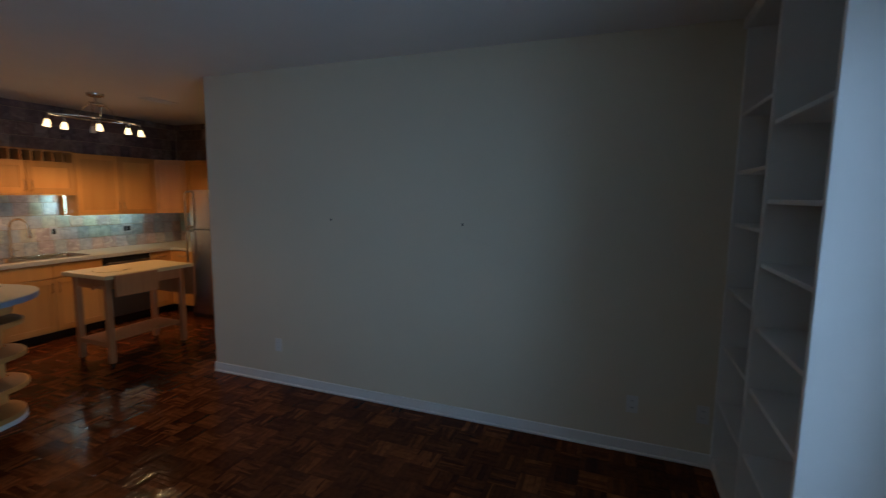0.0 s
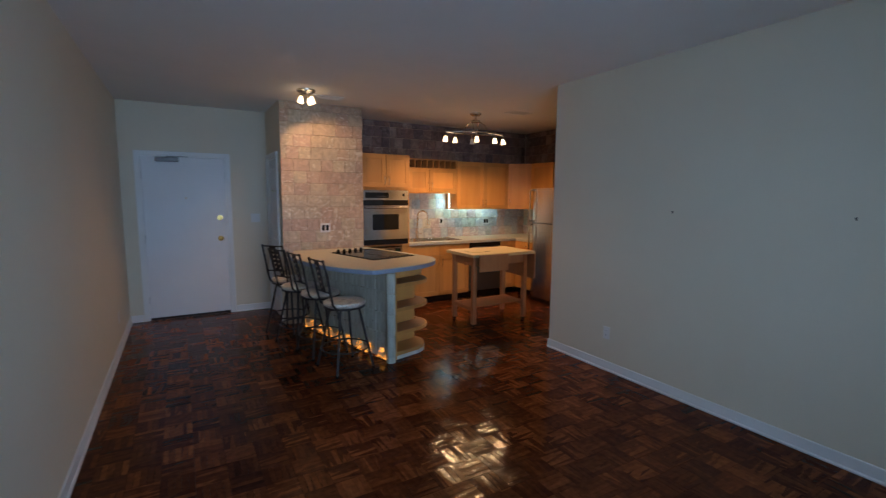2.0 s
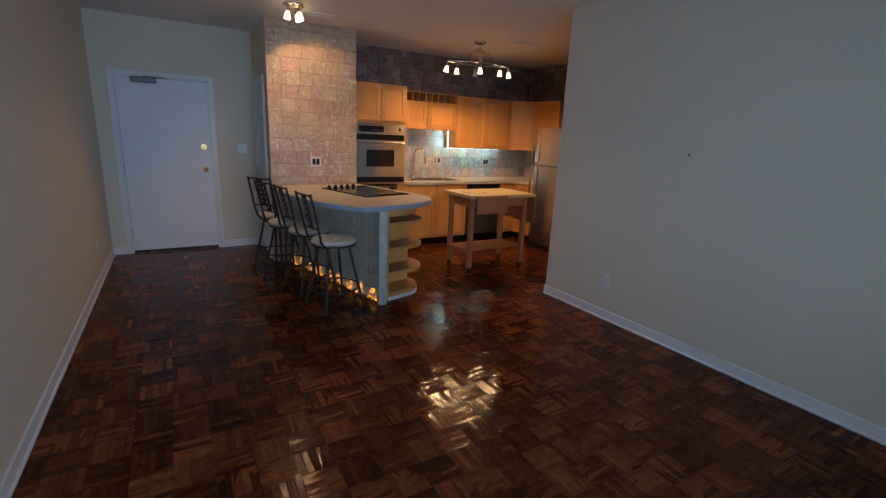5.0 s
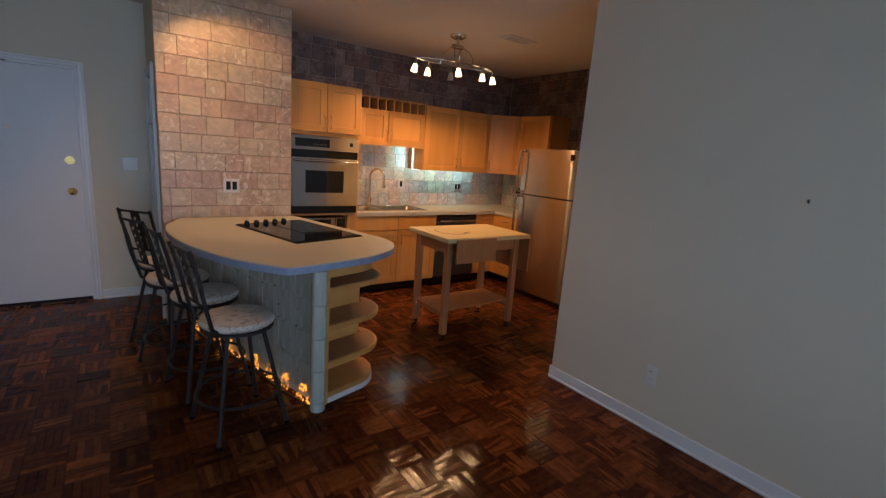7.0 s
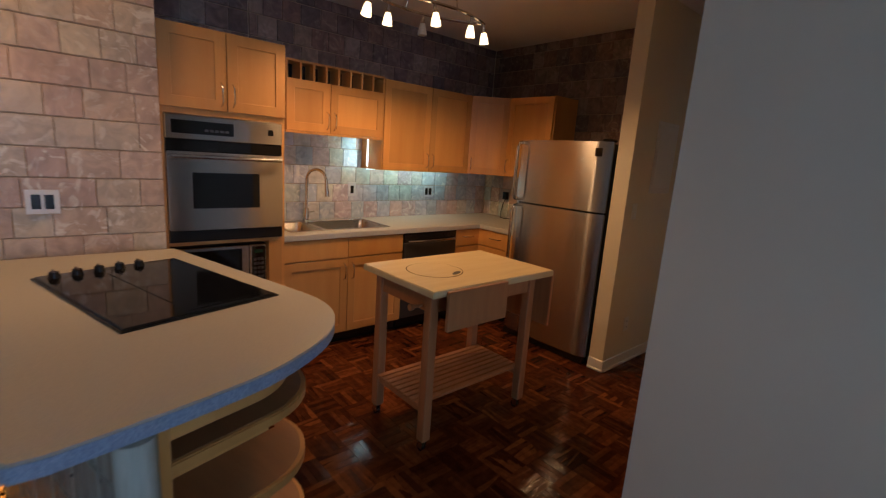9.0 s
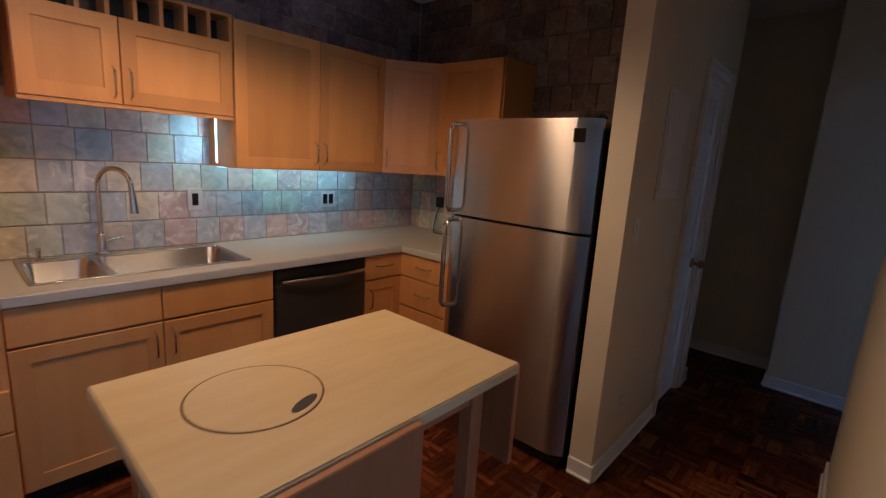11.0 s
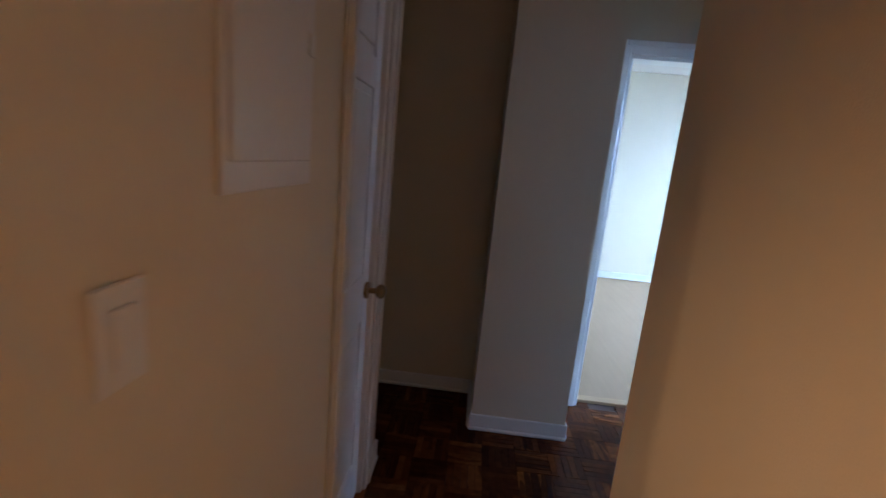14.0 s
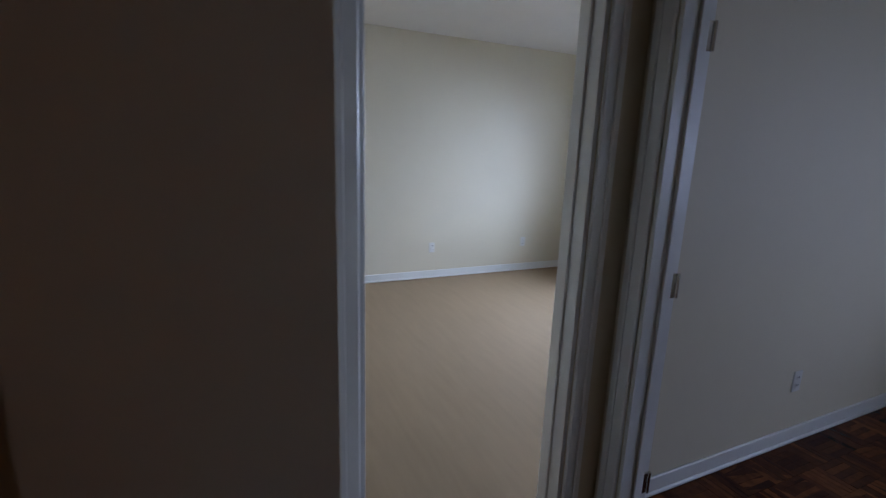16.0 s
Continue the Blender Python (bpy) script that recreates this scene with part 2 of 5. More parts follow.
def parquet_wood(name):
    """Dark stained oak fingers: tone by block and by finger, with grain and a worn gloss."""
    m = bpy.data.materials.new(name)
    m.use_nodes = True
    nt = m.node_tree
    n, l = nt.nodes, nt.links
    b = n["Principled BSDF"]
    geo = n.new("ShaderNodeNewGeometry")
    snap = n.new("ShaderNodeVectorMath")
    snap.operation = "SNAP"
    snap.inputs[1].default_value = (BLOCK, BLOCK, 10)
    l.new(geo.outputs["Position"], snap.inputs[0])
    wh = n.new("ShaderNodeTexWhiteNoise")
    l.new(snap.outputs[0], wh.inputs["Vector"])
    isl = n.new("ShaderNodeMath")
    isl.operation = "MULTIPLY_ADD"
    isl.inputs[1].default_value = 0.42
    half = n.new("ShaderNodeMath")
    half.operation = "MULTIPLY"
    half.inputs[1].default_value = 0.58
    l.new(wh.outputs["Value"], half.inputs[0])
    l.new(geo.outputs["Random Per Island"], isl.inputs[0])
    l.new(half.outputs[0], isl.inputs[2])
    cr = n.new("ShaderNodeValToRGB")
    els = cr.color_ramp.elements
    els[0].color = (0.028, 0.0075, 0.004, 1)
    els[1].position, els[1].color = 1.0, (0.25, 0.078, 0.024, 1)
    e = els.new(0.55)
    e.color = (0.098, 0.026, 0.009, 1)
    l.new(isl.outputs[0], cr.inputs[0])
    no = n.new("ShaderNodeTexNoise")
    no.inputs["Scale"].default_value = 26
    no.inputs["Detail"].default_value = 8
    l.new(geo.outputs["Position"], no.inputs["Vector"])
    mr = n.new("ShaderNodeMapRange")
    mr.inputs["From Min"].default_value, mr.inputs["From Max"].default_value = 0.3, 0.7
    mr.inputs["To Min"].default_value, mr.inputs["To Max"].default_value = 0.7, 1.25
    l.new(no.outputs["Fac"], mr.inputs["Value"])
    hv = n.new("ShaderNodeHueSaturation")
    l.new(cr.outputs[0], hv.inputs["Color"])
    l.new(mr.outputs[0], hv.inputs["Value"])
    l.new(hv.outputs[0], b.inputs["Base Color"])
    wear = n.new("ShaderNodeTexNoise")
    wear.inputs["Scale"].default_value = 3.0
    wear.inputs["Detail"].default_value = 6
    l.new(geo.outputs["Position"], wear.inputs["Vector"])
    rr = n.new("ShaderNodeMapRange")
    rr.inputs["From Min"].default_value, rr.inputs["From Max"].default_value = 0.3, 0.7
    rr.inputs["To Min"].default_value, rr.inputs["To Max"].default_value = 0.07, 0.15
    b.inputs["Specular IOR Level"].default_value = 0.10
    l.new(wear.outputs["Fac"], rr.inputs["Value"])
    l.new(rr.outputs[0], b.inputs["Roughness"])
    bp = n.new("ShaderNodeBump")
    bp.inputs["Strength"].default_value = 0.35
    bp.inputs["Distance"].default_value = 0.002
    ad = n.new("ShaderNodeMath")
    ad.operation = "ADD"
    l.new(no.outputs["Fac"], ad.inputs[0])
    l.new(geo.outputs["Random Per Island"], ad.inputs[1])
    l.new(ad.outputs[0], bp.inputs["Height"])
    l.new(bp.outputs[0], b.inputs["Normal"])
    return m


BLOCK = 0.165
M_WALL = mat("wall_paint", (0.70, 0.63, 0.49), 0.62, vary=0.05, scale=1.3, bump=0.12, bscale=220)
M_CEIL = mat("ceiling_paint", (0.80, 0.77, 0.73), 0.85, vary=0.05, scale=2, bump=0.25, bscale=160)
M_TRIM = mat("white_trim_paint", (0.78, 0.78, 0.76), 0.32, vary=0.05, scale=5, bump=0.05)
M_DOOR = mat("white_door_paint", (0.74, 0.74, 0.74), 0.42, vary=0.05, scale=3, bump=0.08, bscale=150)
M_MAPLE = mat("maple_wood", (0.63, 0.315, 0.088), 0.44, vary=0.25, scale=2.2, stretch=(4, 4, 0.5), bump=0.06, bscale=60, per_object=0.12, second=(0.53, 0.24, 0.060))
M_CART = mat("pale_birch", (0.65, 0.515, 0.28), 0.45, vary=0.2, scale=4, stretch=(0.8, 6, 6), bump=0.06, bscale=50, second=(0.57, 0.42, 0.20))
# birch darkened and reddened: shade on frame and leaves is put in the colour
M_CARTLEG = mat("shaded_birch", (0.40, 0.175, 0.064), 0.5, vary=0.2, scale=4, stretch=(6, 6, 0.8), bump=0.06, bscale=50, second=(0.31, 0.125, 0.046))
M_COUNTER = mat("grey_laminate", (0.55, 0.51, 0.42), 0.42, vary=0.2, scale=260, bump=0.06, bscale=300, second=(0.41, 0.39, 0.34))
# faint upright streaks in the colour imitate bands reflected by the steel
M_STEEL = mat("brushed_steel", (0.60, 0.57, 0.54), 0.25, metal=1.0, vary=0.10, scale=1.6, stretch=(9, 9, 0.15), aniso=0.95, rvar=0.05, bump=0.10, bscale=0.9)
M_CHROME = mat("satin_nickel", (0.66, 0.63, 0.58), 0.22, metal=1.0, vary=0.1, scale=9)
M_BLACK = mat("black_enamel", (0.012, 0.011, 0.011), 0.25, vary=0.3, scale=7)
M_GLASSBLACK = mat("black_glass", (0.006, 0.006, 0.007), 0.06, vary=0.3, scale=7)
M_DARKSTEEL = mat("dark_stainless", (0.13, 0.12, 0.115), 0.30, metal=0.8, vary=0.1, scale=3, stretch=(40, 40, 0.6))
M_IRON = mat("dark_iron", (0.050, 0.044, 0.042), 0.45, metal=0.6, vary=0.3, scale=20, bump=0.1)
M_BRASS = mat("brass", (0.80, 0.55, 0.20), 0.25, metal=1.0, vary=0.15, scale=20)
M_GROOVE = mat("shaded_gap", (0.15, 0.085, 0.035), 0.8, vary=0.3, scale=12)
M_STEELPLATE = mat("brushed_cover_plate", (0.58, 0.58, 0.57), 0.45, metal=0.4, vary=0.1, scale=20)
M_KNOB = mat("aged_brass", (0.33, 0.22, 0.10), 0.3, metal=1.0, vary=0.3, scale=30)
M_SHELF = mat("brown_shelf_top", (0.40, 0.19, 0.075), 0.5, vary=0.2, scale=5, stretch=(6, 1, 1), bump=0.05)
M_SEAT = mat("floral_vinyl", (0.66, 0.60, 0.50), 0.42, vary=0.1, scale=9, bump=0.1, second=(0.60, 0.54, 0.45))


def add_veins(m, color):
    """Thin wandering lines of a second colour over a surface, as a printed pattern."""
    n, l = m.node_tree.nodes, m.node_tree.links
    b = n["Principled BSDF"]
    old = b.inputs["Base Color"].links[0].from_socket
    tc = n.new("ShaderNodeTexCoord")
    no = n.new("ShaderNodeTexNoise")
    no.inputs["Scale"].default_value = 9
    no.inputs["Detail"].default_value = 3
    no.inputs["Distortion"].default_value = 1.2
    l.new(tc.outputs["Object"], no.inputs["Vector"])
    sub = n.new("ShaderNodeMath")
    sub.operation = "SUBTRACT"
    sub.inputs[1].default_value = 0.5
    ab = n.new("ShaderNodeMath")
    ab.operation = "ABSOLUTE"
    mr = n.new("ShaderNodeMapRange")
    mr.inputs["From Min"].default_value, mr.inputs["From Max"].default_value = 0.006, 0.022
    mr.inputs["To Min"].default_value, mr.inputs["To Max"].default_value = 0.75, 0.0
    l.new(no.outputs["Fac"], sub.inputs[0])
    l.new(sub.outputs[0], ab.inputs[0])
    l.new(ab.outputs[0], mr.inputs["Value"])
    mx = n.new("ShaderNodeMix")
    mx.data_type = "RGBA"
    mx.inputs[7].default_value = (*color, 1)
    l.new(mr.outputs[0], mx.inputs[0])
    l.new(old, mx.inputs[6])
    l.new(mx.outputs[2], b.inputs["Base Color"])


add_veins(M_SEAT, (0.30, 0.22, 0.16))
M_PLATE = mat("ivory_plastic", (0.72, 0.71, 0.68), 0.35, vary=0.04, scale=20)
M_GROUT = mat("brown_grout", (0.44, 0.33, 0.23), 0.85, vary=0.3, scale=30, bump=0.2)
M_TILE = stone_tiles("stone_tile", [(0.52, 0.41, 0.285), (0.50, 0.36, 0.26), (0.54, 0.43, 0.30), (0.56, 0.46, 0.32), (0.485, 0.335, 0.24), (0.50, 0.40, 0.28), (0.52, 0.38, 0.26), (0.48, 0.345, 0.25)], 0.16, 0.85)
M_TILE_KITCHEN = stone_tiles("splashback_tile", [(0.52, 0.46, 0.38), (0.54, 0.38, 0.31), (0.42, 0.44, 0.44), (0.55, 0.50, 0.38), (0.47, 0.36, 0.33), (0.38, 0.39, 0.39), (0.43, 0.46, 0.39), (0.57, 0.41, 0.32), (0.46, 0.44, 0.45)], 0.17)
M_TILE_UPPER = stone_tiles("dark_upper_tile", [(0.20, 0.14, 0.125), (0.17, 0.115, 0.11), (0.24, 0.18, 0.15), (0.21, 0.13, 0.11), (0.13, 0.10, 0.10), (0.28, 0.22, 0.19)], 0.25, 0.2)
M_SUBFLOOR = mat("tan_underlay", (0.36, 0.24, 0.14), 0.8, vary=0.15, scale=2.5, bump=0.3, bscale=40, stretch=(1, 8, 1))
M_DARK = mat("dark_subfloor", (0.045, 0.014, 0.008), 0.7, vary=0.3, scale=9)
M_PARQUET = parquet_wood("stained_parquet")
M_STRIPWOOD = mat("raw_pine_strip", (0.50, 0.33, 0.17), 0.6, vary=0.4, scale=9, stretch=(1, 0.3, 1), bump=0.2)
M_VINYL = mat("white_vinyl_base", (0.70, 0.68, 0.63), 0.4, vary=0.06, scale=12)
M_GLASSBLOCK = mat("glass_block", (0.80, 0.80, 0.66), 0.10, vary=0.40, scale=7, stretch=(4, 4, 0.5), bump=1.0, bscale=16, trans=0.3)
M_BULB = glow("lit_glass_shade", (1.0, 0.70, 0.38), 4.2)
M_LED_DIM = glow("dim_cool_led", (0.70, 1.0, 0.92), 3.0)
M_LED = glow("cool_led", (0.72, 0.98, 0.92), 7.0)
M_EDGE = mat("blue_grey_edge_laminate", (0.40, 0.46, 0.55), 0.5, vary=0.3, scale=150, bump=0.5, bscale=110, second=(0.17, 0.22, 0.32))
M_MORTAR = mat("pale_mortar", (0.46, 0.48, 0.46), 0.7, vary=0.2, scale=20)


def foil_glow(name, color, strength):
    """Crumpled glowing foil: its light comes and goes over folds."""
    m = glow(name, color, strength)
    n, l = m.node_tree.nodes, m.node_tree.links
    b = n["Principled BSDF"]
    geo = n.new("ShaderNodeNewGeometry")
    no = n.new("ShaderNodeTexNoise")
    no.inputs["Scale"].default_value = 55
    no.inputs["Detail"].default_value = 3
    no.inputs["Distortion"].default_value = 2.0
    l.new(geo.outputs["Position"], no.inputs["Vector"])
    mr = n.new("ShaderNodeMapRange")
    mr.inputs["From Min"].default_value, mr.inputs["From Max"].default_value = 0.36, 0.66
    mr.inputs["To Min"].default_value, mr.inputs["To Max"].default_value = strength * 0.1, strength
    l.new(no.outputs["Fac"], mr.inputs["Value"])
    l.new(mr.outputs[0], b.inputs["Emission Strength"])
    return m


M_FOIL = foil_glow("amber_foil", (1.0, 0.36, 0.05), 2.6)
M_CLEARGLASS = mat("frosted_glass", (0.85, 0.83, 0.80), 0.35, trans=0.6)
# ---- large structure ----
H = 2.66


def wall_x(name, y0, y1, x0, x1, holes=(), z0=0.0, z1=H, material=None):
    """A wall along x between the faces y0 and y1; holes are (xa, xb, za, zb)."""
    bm = bmesh.new()
    x = x0
    for xa, xb, za, zb in sorted(holes):
        box(bm, x, y0, z0, xa, y1, z1)
        if za > z0:
            box(bm, xa, y0, z0, xb, y1, za)
        if zb < z1:
            box(bm, xa, y0, zb, xb, y1, z1)
        x = xb
    box(bm, x, y0, z0, x1, y1, z1)
    return solid(name, bm, material or M_WALL, "beige painted plaster wall", "wall", kind="structure")


def wall_y(name, x0, x1, y0, y1, holes=(), z0=0.0, z1=H, material=None):
    bm = bmesh.new()
    y = y0
    for ya, yb, za, zb in sorted(holes):
        box(bm, x0, y, z0, x1, ya, z1)
        if za > z0:
            box(bm, x0, ya, z0, x1, yb, za)
        if zb < z1:
            box(bm, x0, ya, zb, x1, yb, z1)
        y = yb
    box(bm, x0, y, z0, x1, y1, z1)
    return solid(name, bm, material or M_WALL, "beige painted plaster wall", "wall", kind="structure")


W_WEST, W_SOUTH, Y_ENTRY, Y_KIT, X_KIT = -3.89, -4.45, 3.122, 2.924, 2.063
solid("ceiling", boxes((-4.0, -4.57, H, 7.32, 3.25, H + 0.1)), M_CEIL, "off-white painted ceiling", "ceiling", kind="structure")
wall_y("wall_west", -4.0, W_WEST, -4.57, 3.25)
wall_x("wall_south", -4.57, W_SOUTH, W_WEST, 3.648, [(-3.6, -1.55, 0.55, 2.15), (0.8, 2.6, 0.7, 2.1)])
wall_x("wall_entry", Y_ENTRY, 3.25, W_WEST, -1.24, [(-3.70, -2.75, 0.0, 2.045)])
wall_y("wall_living_east", 0.0, 0.12, W_SOUTH, 0.0)
wall_x("wall_hall_south", -0.12, 0.0, 0.12, 2.27)
wall_y("wall_vestibule_west", 2.15, 2.27, -1.21, -0.12)
wall_x("wall_vestibule_south", -1.35, -1.21, 0.12, 3.648, [(2.78, 3.54, 0.0, 2.035)])
wall_y("wall_bedroom_west", 3.648, 3.77, -4.57, 2.1, [(-1.034, -0.235, 0.0, 2.03)])
wall_x("wall_hall_north", 0.845, 0.96, 1.321, 2.93, [(2.25, 2.71, 0.0, 2.03)])
wall_y("wall_kitchen_east", X_KIT, 2.18, 0.96, 3.05)
wall_x("wall_kitchen_north", Y_KIT, 3.05, -1.24, X_KIT)
wall_y("wall_closet_east", 2.83, 2.93, 0.96, 2.0)
wall_x("wall_closet_north", 2.0, 2.1, 2.18, 3.648)
solid("wall_pillar", boxes((3.27, -0.102, 0, 3.646, 0.394, H)), M_WALL, "beige boxed-out wall pillar in the hall", "pillar", kind="structure")
wall_x("wall_bedroom_south", -4.1, -3.98, 3.77, 7.2, [(4.6, 6.4, 0.9, 2.15)])
wall_y("wall_bedroom_east", 7.2, 7.32, -4.1, 1.1)
wall_x("wall_bedroom_north", 1.0, 1.1, 3.77, 7.2)
# tiled column: a closet with a door in its west face
wall_x("wall_column_south", 2.162, 2.26, -2.25, -1.25)
wall_y("wall_column_west", -2.25, -2.15, 2.262, Y_ENTRY, [(2.38, 3.02, 0.0, 2.04)])
wall_y("wall_column_east", -1.35, -1.25, 2.262, Y_ENTRY)

solid("floor", boxes((-4.0, -4.57, -0.12, 3.72, 3.25, -0.012)), M_DARK, "dark joints under the parquet", "floor", kind="structure")
solid("bedroom_floor", boxes((3.785, -4.1, -0.12, 7.32, 1.1, -0.002)), M_SUBFLOOR, "bare tan underlay floor with the carpet removed", "floor", kind="structure")
solid("threshold", boxes((3.72, -1.034, -0.05, 3.785, -0.235, 0.006), bevel=0.003), M_STRIPWOOD, "raw pine tack strip at the bedroom doorway", "threshold", kind="structure")


def baseboard(x0, y0, x1, y1, side):
    """A baseboard along a wall face, its thickness towards side (a unit normal)."""
    nx, ny = side
    t, h = 0.013, 0.09
    bm = bmesh.new()
    a, b = min(x0, x1, x0 + nx * t, x1 + nx * t), max(x0, x1, x0 + nx * t, x1 + nx * t)
    c, d = min(y0, y1, y0 + ny * t, y1 + ny * t), max(y0, y1, y0 + ny * t, y1 + ny * t)
    box(bm, a, c, 0.0, b, d, h, bevel=0.004)
    k = 0.009
    box(bm, a - (k if nx < 0 else 0), c - (k if ny < 0 else 0), 0.0, b + (k if nx > 0 else 0), d + (k if ny > 0 else 0), 0.02, bevel=0.006)
    return solid("baseboard", bm, M_TRIM, "white painted wooden baseboard with a shoe moulding", "baseboard", kind="structure")


baseboard(0, -4.05, 0, 0.013, (-1, 0))
baseboard(0.0, 0, 2.27, 0, (0, 1))
baseboard(2.27, -1.21, 2.27, 0.0, (1, 0))
baseboard(W_WEST, W_SOUTH, W_WEST, Y_ENTRY, (1, 0))
baseboard(W_WEST + 0.013, Y_ENTRY, -3.75, Y_ENTRY, (0, -1))
baseboard(-2.70, Y_ENTRY, -2.265, Y_ENTRY, (0, -1))
baseboard(1.321, 0.832, 1.321, 0.96, (-1, 0))
baseboard(1.321, 0.845, 2.18, 0.845, (0, -1))
baseboard(2.78, 0.845, 2.93, 0.845, (0, -1))
baseboard(2.93, 0.832, 2.93, 2.0, (1, 0))
baseboard(3.648, 0.394, 3.648, 2.0, (-1, 0))
baseboard(3.27, -0.115, 3.27, 0.407, (-1, 0))
baseboard(3.27, -0.102, 3.646, -0.102, (0, -1))
baseboard(3.27, 0.394, 3.635, 0.394, (0, 1))
baseboard(3.648, -4.45, 3.648, -1.35, (-1, 0))
baseboard(3.648, -1.21, 3.648, -1.106, (-1, 0))
baseboard(7.2, -3.98, 7.2, 1.0, (-1, 0))
baseboard(3.77, -3.98, 7.187, -3.98, (0, 1))
baseboard(W_WEST + 0.013, W_SOUTH, -1.31, W_SOUTH, (0, 1))


def doorway(name, label, width, height, depth, x, y, rz, casing=0.07, back=True):
    """Casing and jamb of an opening: local x across, the seen face at y = 0, the wall behind it at y > 0."""
    t = thing(name, label, "door frame", x, y, 0, rz, kind="structure")
    for s, nm in ((-1, "casing"), (1, "casing")):
        e = s * width / 2
        bm = boxes((min(e, e + s * casing), -0.016, 0, max(e, e + s * casing), 0.0, height + casing), bevel=0.005)
        box(bm, min(e + s * casing * 0.6, e + s * casing), -0.024, 0, max(e + s * casing * 0.6, e + s * casing), -0.014, height + casing, bevel=0.004)
        part(nm, bm, M_TRIM, t)
        part("jamb", boxes((min(e, e - s * 0.018), 0.0, 0, max(e, e - s * 0.018), depth, height), bevel=0.002), M_TRIM, t)
        part("stop", boxes((min(e - s * 0.018, e - s * 0.03), depth * 0.45, 0, max(e - s * 0.018, e - s * 0.03), depth * 0.75, height - 0.018), bevel=0.003), M_TRIM, t)
    bm = boxes((-width / 2, -0.0155, height, width / 2, 0.0, height + casing), bevel=0.005)
    box(bm, -width / 2 - casing * 0.4, -0.0245, height + casing * 0.6, width / 2 + casing * 0.4, -0.014, height + casing, bevel=0.004)
    part("head_casing", bm, M_TRIM, t)
    part("head_jamb", boxes((-width / 2 + 0.018, 0.0, height - 0.018, width / 2 - 0.018, depth, height), bevel=0.002), M_TRIM, t)
    return t


entry_frame = doorway("door_frame_1", "white painted steel frame of the entry door", 0.95, 2.045, 0.12, -3.225, Y_ENTRY, 0, casing=0.045)
bed_frame = doorway("door_frame_2", "white moulded casing of the open bedroom doorway", 0.799, 2.03, 0.122, 3.648, -0.6345, 270, casing=0.07)
room_frame = doorway("door_frame_3", "white casing of a doorway whose door is taken off", 0.76, 2.035, 0.14, 3.16, -1.21, 180, casing=0.075)
closet_frame = doorway("door_frame_4", "white casing of the narrow hall closet door", 0.46, 2.03, 0.115, 2.48, 0.845, 0, casing=0.065)
column_frame = doorway("door_frame_5", "white casing of the closet door in the column", 0.64, 2.04, 0.1, -2.25, 2.70, 270, casing=0.05)


# entry door
d = thing("door_1", "closed white flush steel entry door with brass locks", "door", -3.225, Y_ENTRY + 0.02, 0, 0, kind="structure")
part("slab", boxes((-0.455, 0, 0.012, 0.455, 0.045, 2.025), bevel=0.003), M_DOOR, d)
k = part("knob", ball(bars(((0.375, -0.045, 1.0), (0.375, 0, 1.0), 0.012)), (0.375, -0.055, 1.0), 0.029, sy=0.8), M_BRASS, d, "brass knob", smooth=True)
part("rose", bars(((0.375, -0.012, 1.0), (0.375, 0, 1.0), 0.034), n=24), M_BRASS, k)
k = part("deadbolt", bars(((0.375, -0.018, 1.27), (0.375, 0, 1.27), 0.034), n=24), M_BRASS, d, "brass deadbolt", smooth=True)
part("thumb_turn", boxes((0.368, -0.034, 1.25, 0.382, -0.018, 1.29), bevel=0.003), M_BRASS, k)
part("peephole", bars(((0.0, -0.006, 1.52), (0.0, 0, 1.52), 0.009), n=16), M_BRASS, d)
for z in (0.25, 1.02, 1.80):
    part("hinge", bars(((-0.462, -0.006, z - 0.05), (-0.462, -0.006, z + 0.05), 0.008)), M_DARKSTEEL, d)
part("sweep", boxes((-0.455, -0.006, 0.002, 0.455, 0.04, 0.03)), M_BLACK, d, "dark rubber door sweep")
c = thing("door_closer", "grey metal hydraulic door closer with its arm", "door closer", -3.38, Y_ENTRY + 0.018, 1.995)
part("body", boxes((-0.15, -0.06, -0.03, 0.10, 0, 0.025), bevel=0.006), M_DARKSTEEL, c)
part("arm", boxes((-0.02, -0.105, 0.026, 0.20, -0.085, 0.034)), M_DARKSTEEL, c)
part("elbow", boxes((-0.03, -0.10, 0.026, -0.01, -0.02, 0.034)), M_DARKSTEEL, c)


def panel_door(name, label, width, x, y, rz, panels, material=None):
    """A moulded door with sunk panels; local x across from -width/2, face at y = 0 looking to -y."""
    t = thing(name, label, "door", x, y, 0, rz, kind="structure")
    w, h, st = width / 2, 2.02, 0.085
    bm = boxes((-w, 0.008, 0.008, w, 0.035, h))
    box(bm, -w, 0, 0.008, -w + st, 0.01, h, bevel=0.003)
    box(bm, w - st, 0, 0.008, w, 0.01, h, bevel=0.003)
    zs = [0.008] + [z for p in panels for z in p] + [h]
    for a, b in zip(zs[::2], zs[1::2]):
        box(bm, -w + st, 0, a, w - st, 0.01, b, bevel=0.003)
    part("slab", bm, M_DOOR, t)
    for a, b in panels:
        part("panel", boxes((-w + st + 0.025, 0.001, a + 0.025, w - st - 0.025, 0.010, b - 0.025), bevel=0.006), M_DOOR, t)
    return t


